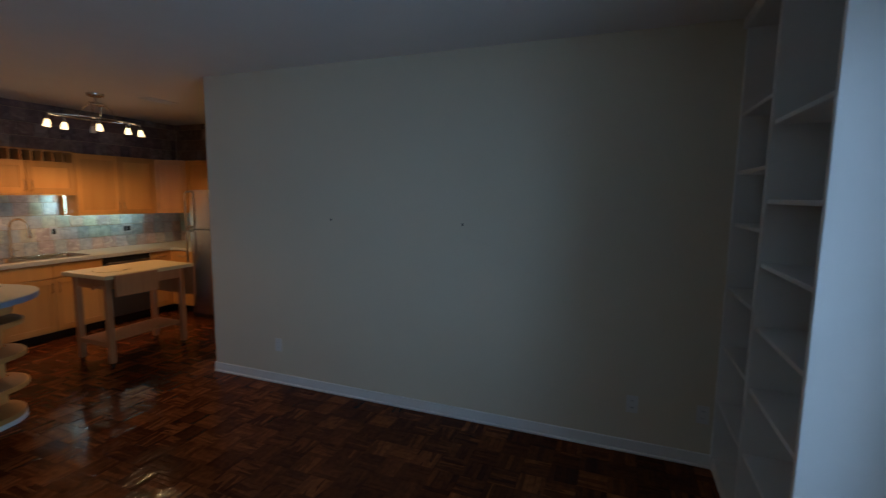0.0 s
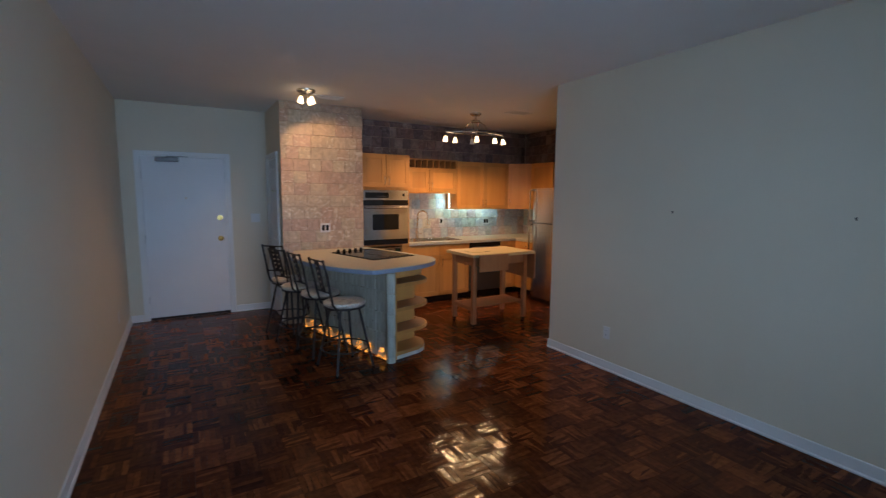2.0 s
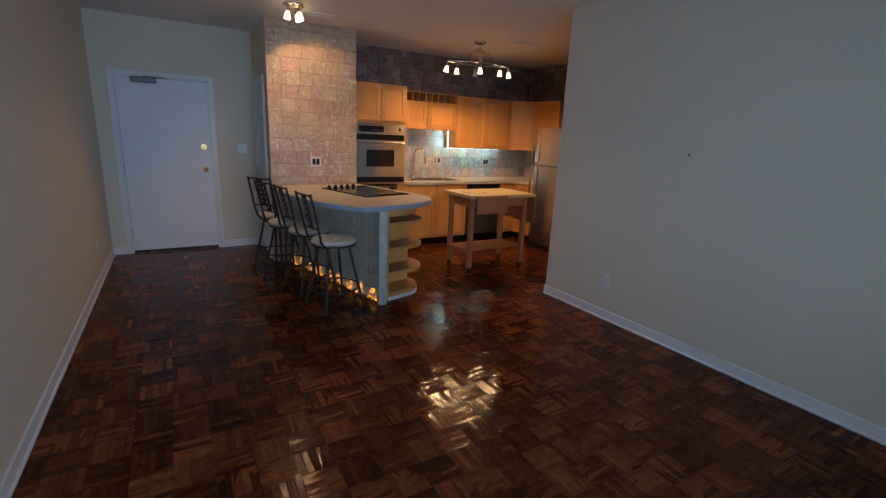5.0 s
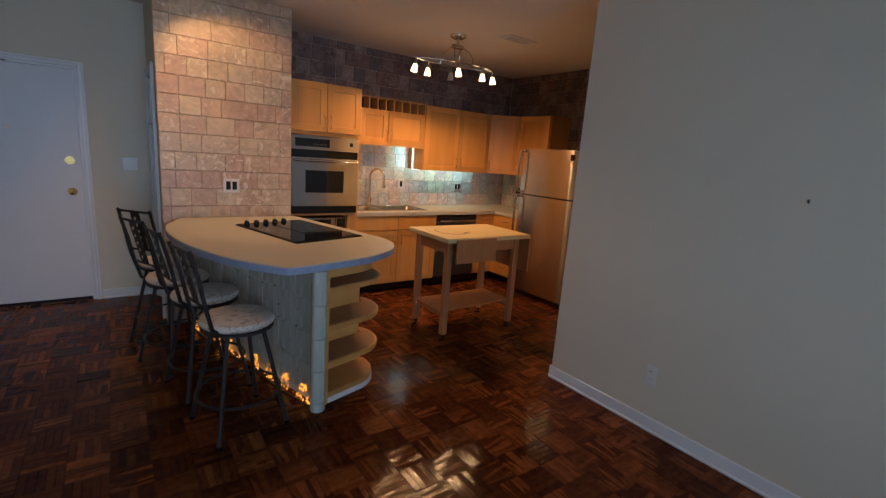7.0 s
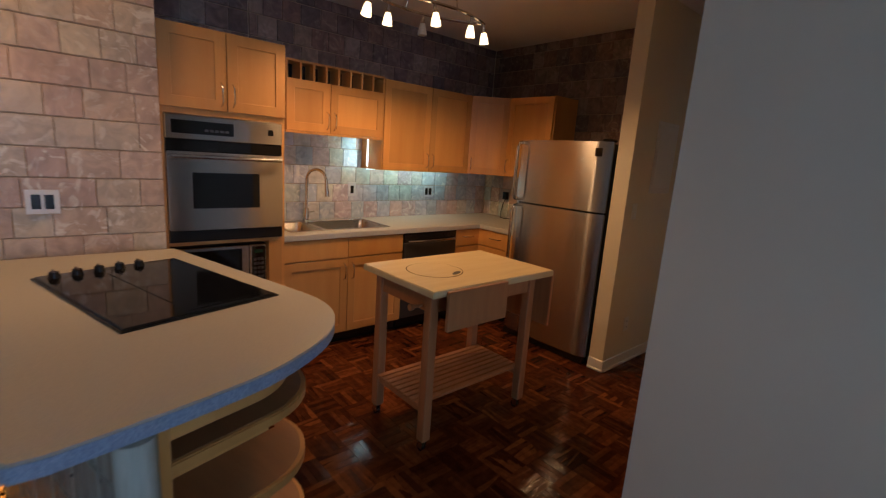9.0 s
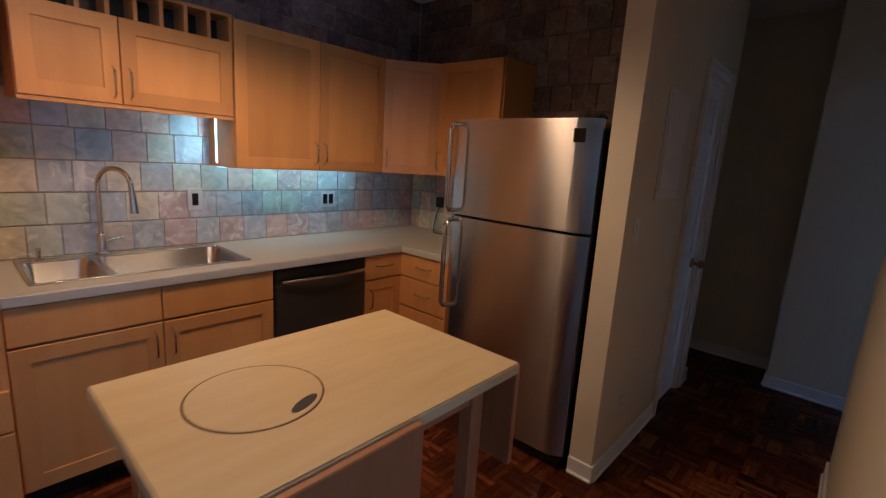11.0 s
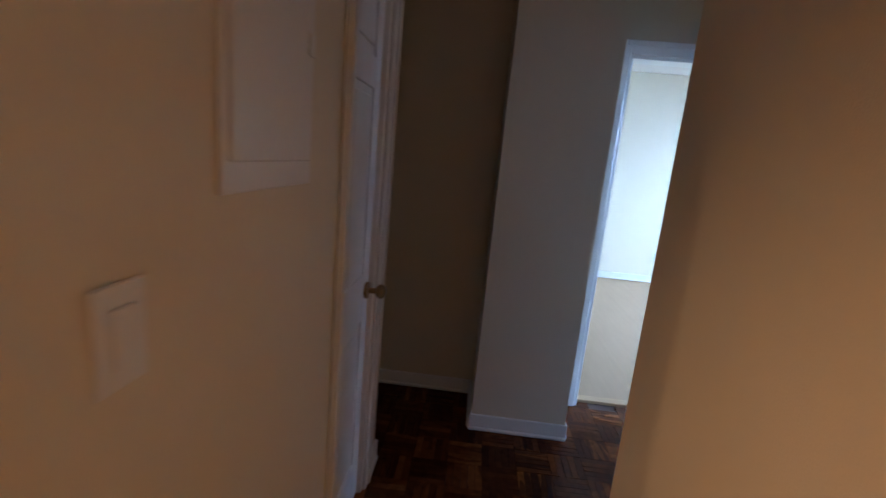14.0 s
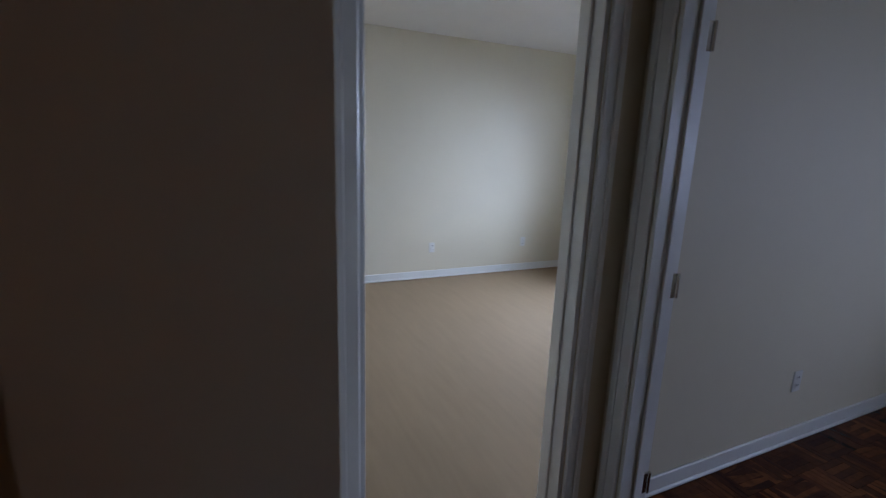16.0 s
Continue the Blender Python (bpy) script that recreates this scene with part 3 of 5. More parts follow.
d = panel_door("door_2", "closed white moulded panel door of the hall closet", 0.42, 2.48, 0.865, 0, [(0.20, 0.80), (0.98, 1.62), (1.72, 1.92)])
k = part("knob", ball(bars(((0.165, -0.05, 0.91), (0.165, 0, 0.91), 0.011)), (0.165, -0.058, 0.91), 0.027, sy=0.8), M_KNOB, d, "aged brass knob", smooth=True)
part("rose", bars(((0.165, -0.012, 0.91), (0.165, 0, 0.91), 0.031), n=24), M_KNOB, k)
for z in (0.25, 1.80):
    part("hinge", bars(((-0.214, -0.004, z - 0.045), (-0.214, -0.004, z + 0.045), 0.007)), M_CHROME, d)
d = panel_door("door_3", "closed white closet door in the side of the column", 0.60, -2.238, 2.70, 270, [(0.2, 0.85), (1.0, 1.92)])
part("lever", bars(((0.24, -0.06, 1.62), (0.24, 0, 1.62), 0.008), ((0.24, -0.06, 1.62), (0.17, -0.06, 1.62), 0.007)), M_CHROME, d, "small metal latch")

# hinges left on the jamb of the doorway whose door is gone
for z in (0.22, 1.02, 1.84):
    hg = thing("hinge", "painted steel door hinge remaining on an empty jamb", "hinge", 3.516, -1.315, z)
    part("leaf", boxes((-0.004, -0.02, -0.045, 0.004, 0.018, 0.045), bevel=0.001), M_CHROME, hg)
    part("barrel", bars(((-0.004, -0.026, -0.045), (-0.004, -0.026, 0.045), 0.007)), M_CHROME, hg)

# windows in the south front, with frame, sill and panes


def window(name, x0, x1, z0, z1, y):
    t = thing(name, "white framed sliding window in the outer wall", "window", (x0 + x1) / 2, y, z0, 0, kind="structure")
    w, h = (x1 - x0) / 2, z1 - z0
    f = boxes((-w, -0.10, 0, -w + 0.05, -0.02, h), (w - 0.05, -0.10, 0, w, -0.02, h), (-w + 0.05, -0.10, 0, w - 0.05, -0.02, 0.05), (-w + 0.05, -0.10, h - 0.05, w - 0.05, -0.02, h), (-0.025, -0.09, 0.05, 0.025, -0.03, h - 0.05))
    part("window_frame", f, M_TRIM, t)
    part("window_sill", boxes((-w - 0.04, -0.02, -0.03, w + 0.04, 0.06, 0.0), bevel=0.004), M_TRIM, t)
    for a, b in ((-w + 0.05, -0.025), (0.025, w - 0.05)):
        p = part("pane", boxes((a, -0.064, 0.05, b, -0.058, h - 0.05)), M_CLEARGLASS, t)
        p.visible_shadow = False
    return t


window("window_1", -3.6, -1.55, 0.55, 2.15, W_SOUTH)
window("window_2", 0.8, 2.6, 0.7, 2.1, W_SOUTH)
window("window_3", 4.6, 6.4, 0.9, 2.15, -3.98)

# built-in bookcase in the corner beside the living room window
bc = thing("bookcase", "white built-in bookcase with adjustable shelves beside the window", "bookcase", -1.29, -4.05, 0, kind="")
for x0, x1 in ((0.0, 0.025), (0.66, 0.69), (1.262, 1.288)):
    part("upright", boxes((x0, -0.395, 0, x1, 0, 2.60), bevel=0.002), M_TRIM, bc)
part("back", boxes((0.025, -0.398, 0.08, 1.262, -0.385, 2.60)), M_TRIM, bc)
part("plinth", boxes((0.025, -0.39, 0, 0.66, -0.01, 0.08), (0.69, -0.39, 0, 1.262, -0.01, 0.08)), M_TRIM, bc)
part("cornice", boxes((-0.01, -0.398, 2.60, 1.288, 0.02, 2.658), bevel=0.006), M_TRIM, bc)
for a, b, zs in ((0.025, 0.66, (0.45, 0.78, 1.08, 1.376, 1.665, 2.014)), (0.69, 1.262, (0.45, 0.80, 1.15, 1.529, 1.822, 2.144))):
    for z in zs:
        part("shelf", boxes((a + 0.002, -0.385, z - 0.02, b - 0.002, -0.01, z), bevel=0.002), M_TRIM, bc)


def outlet(x, y, z, nx, ny, label="ivory wall outlet plate", name="outlet", w=0.07, h=0.115, kind="duplex", plate=None):
    rz = math.degrees(math.atan2(nx, -ny))
    t = thing(name, label, "wall plate", x, y, z, rz)
    part("plate", boxes((-w / 2, -0.006, -h / 2, w / 2, 0, h / 2), bevel=0.0025), plate or M_PLATE, t)
    if kind == "duplex":
        for dz in (-0.022, 0.022):
            s = part("socket", boxes((-0.015, -0.0085, dz - 0.014, 0.015, -0.006, dz + 0.014), bevel=0.002), M_PLATE, t)
            part("slot", boxes((-0.008, -0.0092, dz - 0.004, -0.005, -0.0085, dz + 0.006), (0.005, -0.0092, dz - 0.004, 0.008, -0.0085, dz + 0.006)), M_BLACK, s)
    elif kind == "rocker":
        part("rocker", boxes((-0.016, -0.011, -0.033, 0.016, -0.006, 0.033), bevel=0.002), M_PLATE, t)
    elif kind == "toggle2":
        for dx in (-0.023, 0.023):
            part("toggle", boxes((dx - 0.005, -0.018, -0.012, dx + 0.005, -0.006, 0.012), bevel=0.001), M_PLATE, t)
    elif kind == "black2":
        for dx in (-0.024, 0.024):
            part("socket", boxes((dx - 0.017, -0.0085, -0.034, dx + 0.017, -0.006, 0.034), bevel=0.002), M_BLACK, t)
    elif kind == "black1":
        part("socket", boxes((-0.017, -0.0085, -0.034, 0.017, -0.006, 0.034), bevel=0.002), M_BLACK, t)
    return t


outlet(0, -0.734, 0.348, -1, 0)
outlet(0, -3.589, 0.333, -1, 0)
outlet(0, -3.994, 0.338, -1, 0)
outlet(W_WEST, 2.05, 0.33, 1, 0)
outlet(-2.42, Y_ENTRY, 1.26, 0, -1, "white double light switch beside the entry door", "light_switch", w=0.115, kind="toggle2")
outlet(1.455, 0.845, 1.215, 0, -1, "ivory rocker light switch at the hall corner", "light_switch", kind="rocker")
outlet(1.60, 0.845, 0.33, 0, -1)
outlet(7.2, -1.972, 0.36, -1, 0)
outlet(7.2, -3.226, 0.37, -1, 0)
outlet(3.648, -2.52, 0.36, -1, 0)
bp = thing("breaker_panel", "white metal electric panel door set in the hall wall", "electric panel", 1.80, 0.845, 1.345)
part("frame", boxes((-0.165, -0.008, 0.0, 0.165, 0, 0.52), bevel=0.002), M_PLATE, bp)
part("door", boxes((-0.15, -0.014, 0.045, 0.15, -0.008, 0.495), bevel=0.003), M_PLATE, bp)
part("latch", boxes((0.12, -0.018, 0.24, 0.145, -0.014, 0.28), bevel=0.001), M_PLATE, bp)
for y in (-1.299, -2.406):
    nl = thing("picture_hook", "small steel picture nail in the bare wall", "nail", 0, y, 1.458)
    part("shank", bars(((0.0, 0, 0), (-0.018, 0, 0.003), 0.003)), M_IRON, nl)
    part("plate", boxes((-0.004, -0.004, -0.010, 0, 0.004, 0.008)), M_IRON, nl)

# ceiling vents
for x, y, rz in ((0.625, 1.37, 0), (-1.80, 1.74, 0)):
    v = thing("ceiling_vent", "white louvred ceiling air vent", "air vent", x, y, H, rz, group="ceiling vents")
    part("frame", boxes((-0.17, -0.085, -0.010, 0.17, -0.06, 0), (-0.17, 0.06, -0.010, 0.17, 0.085, 0), (-0.17, -0.06, -0.010, -0.145, 0.06, 0), (0.145, -0.06, -0.010, 0.17, 0.06, 0), bevel=0.002), M_TRIM, v)
    part("backing", boxes((-0.145, -0.06, -0.003, 0.145, 0.06, 0)), M_BLACK, v)
    for i in range(6):
        yy = -0.05 + i * 0.02
        part("slat", boxes((-0.145, yy - 0.006, -0.009, 0.145, yy + 0.004, -0.004)), M_TRIM, v)
# ---- kitchen ----
Y_UP, Y_BASE, Y_TALL = 2.590, 2.314, 2.262


def pull(parent, x, z, length, upright, y=-0.022):
    """A slim bowed nickel pull in front of a door or drawer face."""
    pts = []
    for i in range(9):
        u = -1 + i / 4
        yy = y - 0.034 * (1 - u ** 4) ** 0.5
        s = u * length / 2
        pts.append((x, yy, z + s) if upright else (x + s, yy, z))
    return part("handle", tube(pts, 0.0045), M_CHROME, parent, "slim bowed nickel handle", smooth=True)


def shaker(parent, x0, x1, z0, z1, handle=None, name="door", rail=0.062):
    """A framed door with a sunk centre panel, its face at y = -0.022."""
    g = 0.0025
    a, b, c, e = x0 + g, x1 - g, z0 + g, z1 - g
    bm = ring(a, b, c, e, rail, -0.022, -0.002, bevel=0.002)
    d = part(name, bm, M_MAPLE, parent)
    part("panel", boxes((a + rail - 0.001, -0.014, c + rail - 0.001, b - rail + 0.001, -0.006, e - rail + 0.001)), M_MAPLE, d)
    if handle:
        hx, hz, up = handle
        pull(d, hx, hz, 0.13, up)
    return d


def drawer(parent, x0, x1, z0, z1, handle=True):
    g = 0.0025
    d = part("drawer_front", boxes((x0 + g, -0.022, z0 + g, x1 - g, -0.002, z1 - g), bevel=0.003), M_MAPLE, parent)
    if handle:
        pull(d, (x0 + x1) / 2, (z0 + z1) / 2 + 0.01, 0.13, False)
    return d


def carcass(parent, w, depth, z0, z1, hollow=None):
    if hollow is None:
        return part("body", boxes((0, 0, z0, w, depth, z1)), M_MAPLE, parent)
    ha, hb = hollow
    return part("body", boxes((0, 0, z0, w, depth, ha), (0, 0, hb, w, depth, z1), (0, 0, ha, 0.02, depth, hb), (w - 0.02, 0, ha, w, depth, hb), (0.02, depth - 0.02, ha, w - 0.02, depth, hb)), M_MAPLE, parent)


# tall oven cabinet
oc = thing("oven_cabinet", "tall maple oven cabinet with two doors above and two drawers below", "kitchen cabinet", -1.236, Y_TALL, 0)
ow = 0.70
part("lower_box", boxes((0, 0.002, 0.10, ow, 0.655, 0.575)), M_MAPLE, oc)
part("upper_box", boxes((0, 0.002, 1.645, ow, 0.655, 2.12)), M_MAPLE, oc)
part("divider_shelf", boxes((0.02, 0.002, 0.885, ow - 0.02, 0.655, 0.905)), M_MAPLE, oc)
part("side_panel", boxes((0, 0.002, 0.575, 0.02, 0.655, 1.645)), M_MAPLE, oc)
part("side_panel", boxes((ow - 0.02, 0.002, 0.575, ow, 0.655, 1.645)), M_MAPLE, oc)
part("niche_filler", boxes((ow - 0.105, 0.002, 0.575, ow - 0.02, 0.60, 0.885)), M_MAPLE, oc)
part("niche_back", boxes((0.02, 0.60, 0.575, ow - 0.02, 0.655, 0.885)), M_MAPLE, oc)
part("toe_kick", boxes((0, 0.06, 0, ow, 0.10, 0.10)), M_BLACK, oc)
shaker(oc, 0.0, ow / 2, 1.675, 2.118, (ow / 2 - 0.032, 1.77, True))
shaker(oc, ow / 2, ow, 1.675, 2.118, (ow / 2 + 0.032, 1.77, True))
drawer(oc, 0, ow, 0.41, 0.572)
drawer(oc, 0, ow, 0.105, 0.408)
ov = thing("wall_oven", "stainless steel built-in wall oven with black glass window", "oven", -1.214, Y_TALL, 0.905)
part("body", boxes((0.0, 0.004, 0.003, 0.656, 0.55, 0.735)), M_BLACK, ov)
cp = part("control_panel", boxes((0.0, -0.02, 0.60, 0.656, 0.003, 0.735), bevel=0.004), M_STEEL, ov)
part("display", boxes((0.03, -0.0225, 0.632, 0.36, -0.0195, 0.705), bevel=0.001), M_GLASSBLACK, cp, "black glass control display")
for i in range(5):
    part("button", boxes((0.20 + i * 0.028, -0.0245, 0.648, 0.22 + i * 0.028, -0.0222, 0.662)), M_DARKSTEEL, cp)
part("badge", boxes((0.565, -0.022, 0.655, 0.598, -0.0195, 0.69)), M_GLASSBLACK, cp)
part("vent_band", boxes((0.0, -0.012, 0.535, 0.656, 0.003, 0.598), bevel=0.003), M_GLASSBLACK, ov)
od = part("oven_door", boxes((0.0, -0.03, 0.075, 0.656, 0.003, 0.532), bevel=0.006, seg=2), M_STEEL, ov)
part("window", boxes((0.125, -0.0325, 0.205, 0.505, -0.0295, 0.415), bevel=0.001), M_GLASSBLACK, od, "black glass oven window")
part("handle", bars(((0.02, -0.066, 0.505), (0.636, -0.066, 0.505), 0.011), ((0.06, -0.066, 0.505), (0.06, -0.028, 0.505), 0.008), ((0.596, -0.066, 0.505), (0.596, -0.028, 0.505), 0.008), n=16), M_STEEL, od, smooth=True)
part("base_vent", boxes((0.0, -0.016, 0.004, 0.656, 0.003, 0.073), bevel=0.003), M_BLACK, ov)
mw = thing("microwave", "black and steel microwave oven in the cabinet niche", "microwave", -1.196, Y_TALL + 0.03, 0.577)
part("case", boxes((0.0, 0.012, 0.004, 0.55, 0.42, 0.285), bevel=0.004), M_BLACK, mw)
md = part("door", boxes((0.0, -0.006, 0.006, 0.435, 0.012, 0.283), bevel=0.004), M_STEEL, mw)
part("window", boxes((0.03, -0.0085, 0.04, 0.39, -0.0055, 0.262)), M_GLASSBLACK, md)
mp_ = part("control_panel", boxes((0.438, -0.006, 0.006, 0.55, 0.012, 0.283), bevel=0.004), M_STEEL, mw)
part("keypad", boxes((0.452, -0.0085, 0.035, 0.538, -0.0055, 0.27)), M_GLASSBLACK, mp_)
part("display", boxes((0.468, -0.0098, 0.228, 0.522, -0.0085, 0.25)), mat("dim_green_display", (0.012, 0.045, 0.025), 0.2), mp_, "green clock display")
for r in range(5):
    for q in range(3):
        part("key", boxes((0.462 + q * 0.024, -0.0098, 0.055 + r * 0.03, 0.48 + q * 0.024, -0.0085, 0.073 + r * 0.03)), M_DARKSTEEL, mp_)

# short wall cabinet over the sink with a row of bottle cubbies
sc = thing("wall_cabinet", "maple wall cabinet over the sink with a row of open cubbies", "kitchen cabinet", -0.40, Y_UP, 1.62)
sw = 0.825
part("body", boxes((0, 0.002, 0.0, sw, 0.33, 0.362), (0, 0.002, 0.475, sw, 0.33, 0.49), (0, 0.315, 0.362, sw, 0.33, 0.475)), M_MAPLE, sc)
part("light_rail", boxes((0, -0.018, -0.016, sw, 0.0, -0.001)), M_MAPLE, sc)
for i in range(9):
    x = i * (sw - 0.016) / 8
    part("divider", boxes((x, -0.018, 0.362, x + 0.016, 0.315, 0.475)), M_MAPLE, sc)
# black sheet set forward of the real back, for shade inside the cubbies
part("cubby_shade_sheet", boxes((0.0165, 0.12, 0.364, sw - 0.0165, 0.134, 0.474)), M_BLACK, sc, "black sheet for the unlit depth of the cubbies")
part("top_rail", boxes((0, -0.018, 0.475, sw, 0.002, 0.49)), M_MAPLE, sc)
shaker(sc, 0, 0.345, 0.0, 0.362, (0.345 - 0.03, 0.09, True))
shaker(sc, 0.345, sw, 0.0, 0.362, (0.345 + 0.03, 0.09, True))

tc_ = thing("wall_cabinet", "tall two-door maple wall cabinet", "kitchen cabinet", 0.43, Y_UP, 1.36)
part("body", boxes((0, 0.002, 0, 1.0, 0.33, 0.74)), M_MAPLE, tc_)
shaker(tc_, 0, 0.50, 0, 0.738, (0.47, 0.10, True))
shaker(tc_, 0.50, 1.0, 0, 0.738, (0.53, 0.10, True))
# corner cabinet with a slanted door
cc = thing("corner_wall_cabinet", "maple corner wall cabinet with a slanted door", "kitchen cabinet", 1.432, Y_UP, 1.36, math.degrees(math.atan2(2.337 - Y_UP, 1.723 - 1.432)))
cl = math.hypot(2.337 - Y_UP, 1.723 - 1.432)
ang = math.atan2(2.337 - Y_UP, 1.723 - 1.432)


def to_local(x, y):
    dx, dy = x - 1.432, y - Y_UP
    return (dx * math.cos(-ang) - dy * math.sin(-ang), dx * math.sin(-ang) + dy * math.cos(-ang))


part("body", prism([to_local(*p) for p in ((1.434, 2.592), (1.725, 2.339), (2.06, 2.339), (2.06, 2.92), (1.434, 2.92))], 0, 0.74), M_MAPLE, cc)
shaker(cc, 0.004, cl - 0.004, 0, 0.738, (0.035, 0.10, True))
rc = thing("wall_cabinet", "maple wall cabinet beside the refrigerator", "kitchen cabinet", 1.723, 2.335, 1.36, 270)
part("body", boxes((0, 0.002, 0, 0.515, 0.337, 0.74)), M_MAPLE, rc)
part("end_panel", boxes((0.515, -0.0, 0.0, 0.52, 0.337, 0.74)), M_MAPLE, rc)
shaker(rc, 0, 0.513, 0, 0.738, (0.035, 0.10, True))

# base cabinets
sb = thing("sink_cabinet", "maple sink base cabinet with two doors", "kitchen cabinet", -0.534, Y_BASE, 0)
part("body", boxes((0, 0.002, 0.10, 1.02, 0.60, 0.62), (0, 0.002, 0.62, 1.02, 0.03, 0.862), (0, 0.03, 0.62, 0.02, 0.60, 0.862), (1.0, 0.03, 0.62, 1.02, 0.60, 0.862)), M_MAPLE, sb)
part("toe_kick", boxes((0, 0.06, 0, 1.02, 0.10, 0.10)), M_BLACK, sb)
for a, b, hx in ((0, 0.505, 0.505 - 0.035), (0.505, 1.02, 0.505 + 0.035)):
    drawer(sb, a, b, 0.705, 0.86, handle=False)
    shaker(sb, a, b, 0.11, 0.70, (hx, 0.60, True))
dw = thing("dishwasher", "dark stainless dishwasher with a bar handle", "dishwasher", 0.490, Y_BASE, 0)
part("body", boxes((0, 0.004, 0.10, 0.592, 0.58, 0.862)), M_BLACK, dw)
dd = part("door", boxes((0.004, -0.03, 0.115, 0.588, 0.003, 0.775), bevel=0.006, seg=2), M_DARKSTEEL, dw)
part("control_strip", boxes((0.004, -0.026, 0.778, 0.588, 0.003, 0.86), bevel=0.004), M_BLACK, dw)
part("handle", tube([(0.03 + 0.532 * i / 10, -0.045 - 0.025 * math.sin(math.pi * i / 10), 0.79) for i in range(11)], 0.011, 10), M_STEEL, dd, "steel bar handle", smooth=True)
part("toe_kick", boxes((0.004, 0.05, 0.0, 0.588, 0.09, 0.10)), M_BLACK, dw)
nb = thing("base_cabinet", "narrow maple base cabinet with one drawer and one door", "kitchen cabinet", 1.084, Y_BASE, 0)
part("body", boxes((0, 0.002, 0.10, 0.316, 0.60, 0.862)), M_MAPLE, nb)
part("toe_kick", boxes((0, 0.06, 0, 0.316, 0.10, 0.10)), M_BLACK, nb)
drawer(nb, 0, 0.30, 0.705, 0.86)
shaker(nb, 0, 0.30, 0.11, 0.70, (0.04, 0.58, True))
db = thing("drawer_cabinet", "maple base cabinet with four drawers beside the refrigerator", "kitchen cabinet", 1.402, 2.312, 0, 270)
part("body", boxes((0, 0.002, 0.10, 0.47, 0.65, 0.862), (-0.6, 0.002, 0.10, -0.001, 0.65, 0.862)), M_MAPLE, db)
part("toe_kick", boxes((0, 0.06, 0, 0.47, 0.10, 0.10)), M_BLACK, db)
for a, b in ((0.705, 0.86), (0.505, 0.70), (0.308, 0.50), (0.11, 0.303)):
    drawer(db, 0.0, 0.47, a, b)

# L-shaped worktop, cut out for the sink
ct = thing("worktop", "grey speckled laminate worktop along the kitchen wall", "worktop", 0, 0, 0)
SX0, SX1, SY0, SY1 = -0.43, 0.40, 2.40, 2.84
part("top", slab((-0.534, SX0, SX1, 1.372, 2.061), (1.835, 2.284, SY0, SY1, 2.922), {(0, 0), (1, 0), (2, 0), (1, 2)}, 0.865, 0.905), M_COUNTER, ct)
part("front_edge", boxes((-0.534, 2.276, 0.862, 1.372, 2.284, 0.9045), (1.364, 1.835, 0.862, 1.372, 2.276, 0.9045), bevel=0.004), M_COUNTER, ct)
sk = thing("sink", "stainless steel double-bowl drop-in sink", "sink", 0, 0, 0.905)


def basin(x0, x1, y0, y1, depth):
    """An open bowl with sloped, rounded walls."""
    bm = bmesh.new()
    rings = []
    for inset, z, r in ((0.0, 0.004, 0.05), (0.006, -0.01, 0.05), (0.016, -depth + 0.03, 0.045), (0.04, -depth, 0.04)):
        ring = []
        for cx, cy, a0 in ((x1 - inset - r, y1 - inset - r, 0), (x0 + inset + r, y1 - inset - r, 90), (x0 + inset + r, y0 + inset + r, 180), (x1 - inset - r, y0 + inset + r, 270)):
            for i in range(5):
                a = radians(a0 + i * 22.5)
                ring.append(bm.verts.new((cx + r * math.cos(a), cy + r * math.sin(a), z)))
        rings.append(ring)
    for a, b in zip(rings, rings[1:]):
        for j in range(len(a)):
            bm.faces.new((a[j], b[j], b[(j + 1) % len(a)], a[(j + 1) % len(a)]))
    bm.faces.new(rings[-1])
    return bm


rim = boxes((-0.445, 2.385, 0.0, 0.415, 2.405, 0.006), (-0.445, 2.80, 0.0, 0.415, 2.87, 0.006), (-0.445, 2.405, 0.0, -0.425, 2.80, 0.006), (0.395, 2.405, 0.0, 0.415, 2.80, 0.006), (-0.185, 2.405, 0.0, -0.155, 2.80, 0.006), bevel=0.002)
part("rim", rim, M_STEEL, sk)
b1 = part("small_bowl", basin(-0.432, -0.178, 2.398, 2.807, 0.14), M_STEEL, sk, smooth=True)
b2 = part("large_bowl", basin(-0.162, 0.402, 2.398, 2.807, 0.18), M_STEEL, sk, smooth=True)
part("drain", bars(((-0.305, 2.60, -0.139), (-0.305, 2.60, -0.136), 0.04), n=20), M_CHROME, b1)
part("drain", bars(((0.12, 2.60, -0.179), (0.12, 2.60, -0.176), 0.04), n=20), M_CHROME, b2)
fa = thing("faucet", "brushed nickel gooseneck kitchen faucet with a pull-down head", "faucet", -0.12, 2.835, 0.911, 38)
part("base", lathe([(0.03, 0), (0.03, 0.008), (0.022, 0.015), (0.020, 0.10), (0.016, 0.105)]), M_CHROME, fa, smooth=True)
part("neck", tube([(0, 0, 0.10), (0, 0, 0.34)] + [(0, -0.085 + 0.085 * math.cos(a), 0.34 + 0.085 * math.sin(a)) for a in [math.pi * i / 12 for i in range(1, 13)]] + [(0, -0.172, 0.31)], 0.012, 12), M_CHROME, fa, smooth=True)
part("spray_head", bars(((0, -0.172, 0.315), (0, -0.180, 0.215), 0.014, 0.019), n=16), M_CHROME, fa, smooth=True)
part("lever", bars(((0.015, 0, 0.065), (0.05, 0, 0.065), 0.011), ((0.05, 0, 0.065), (0.115, -0.01, 0.068), 0.006), n=12), M_CHROME, fa, smooth=True)
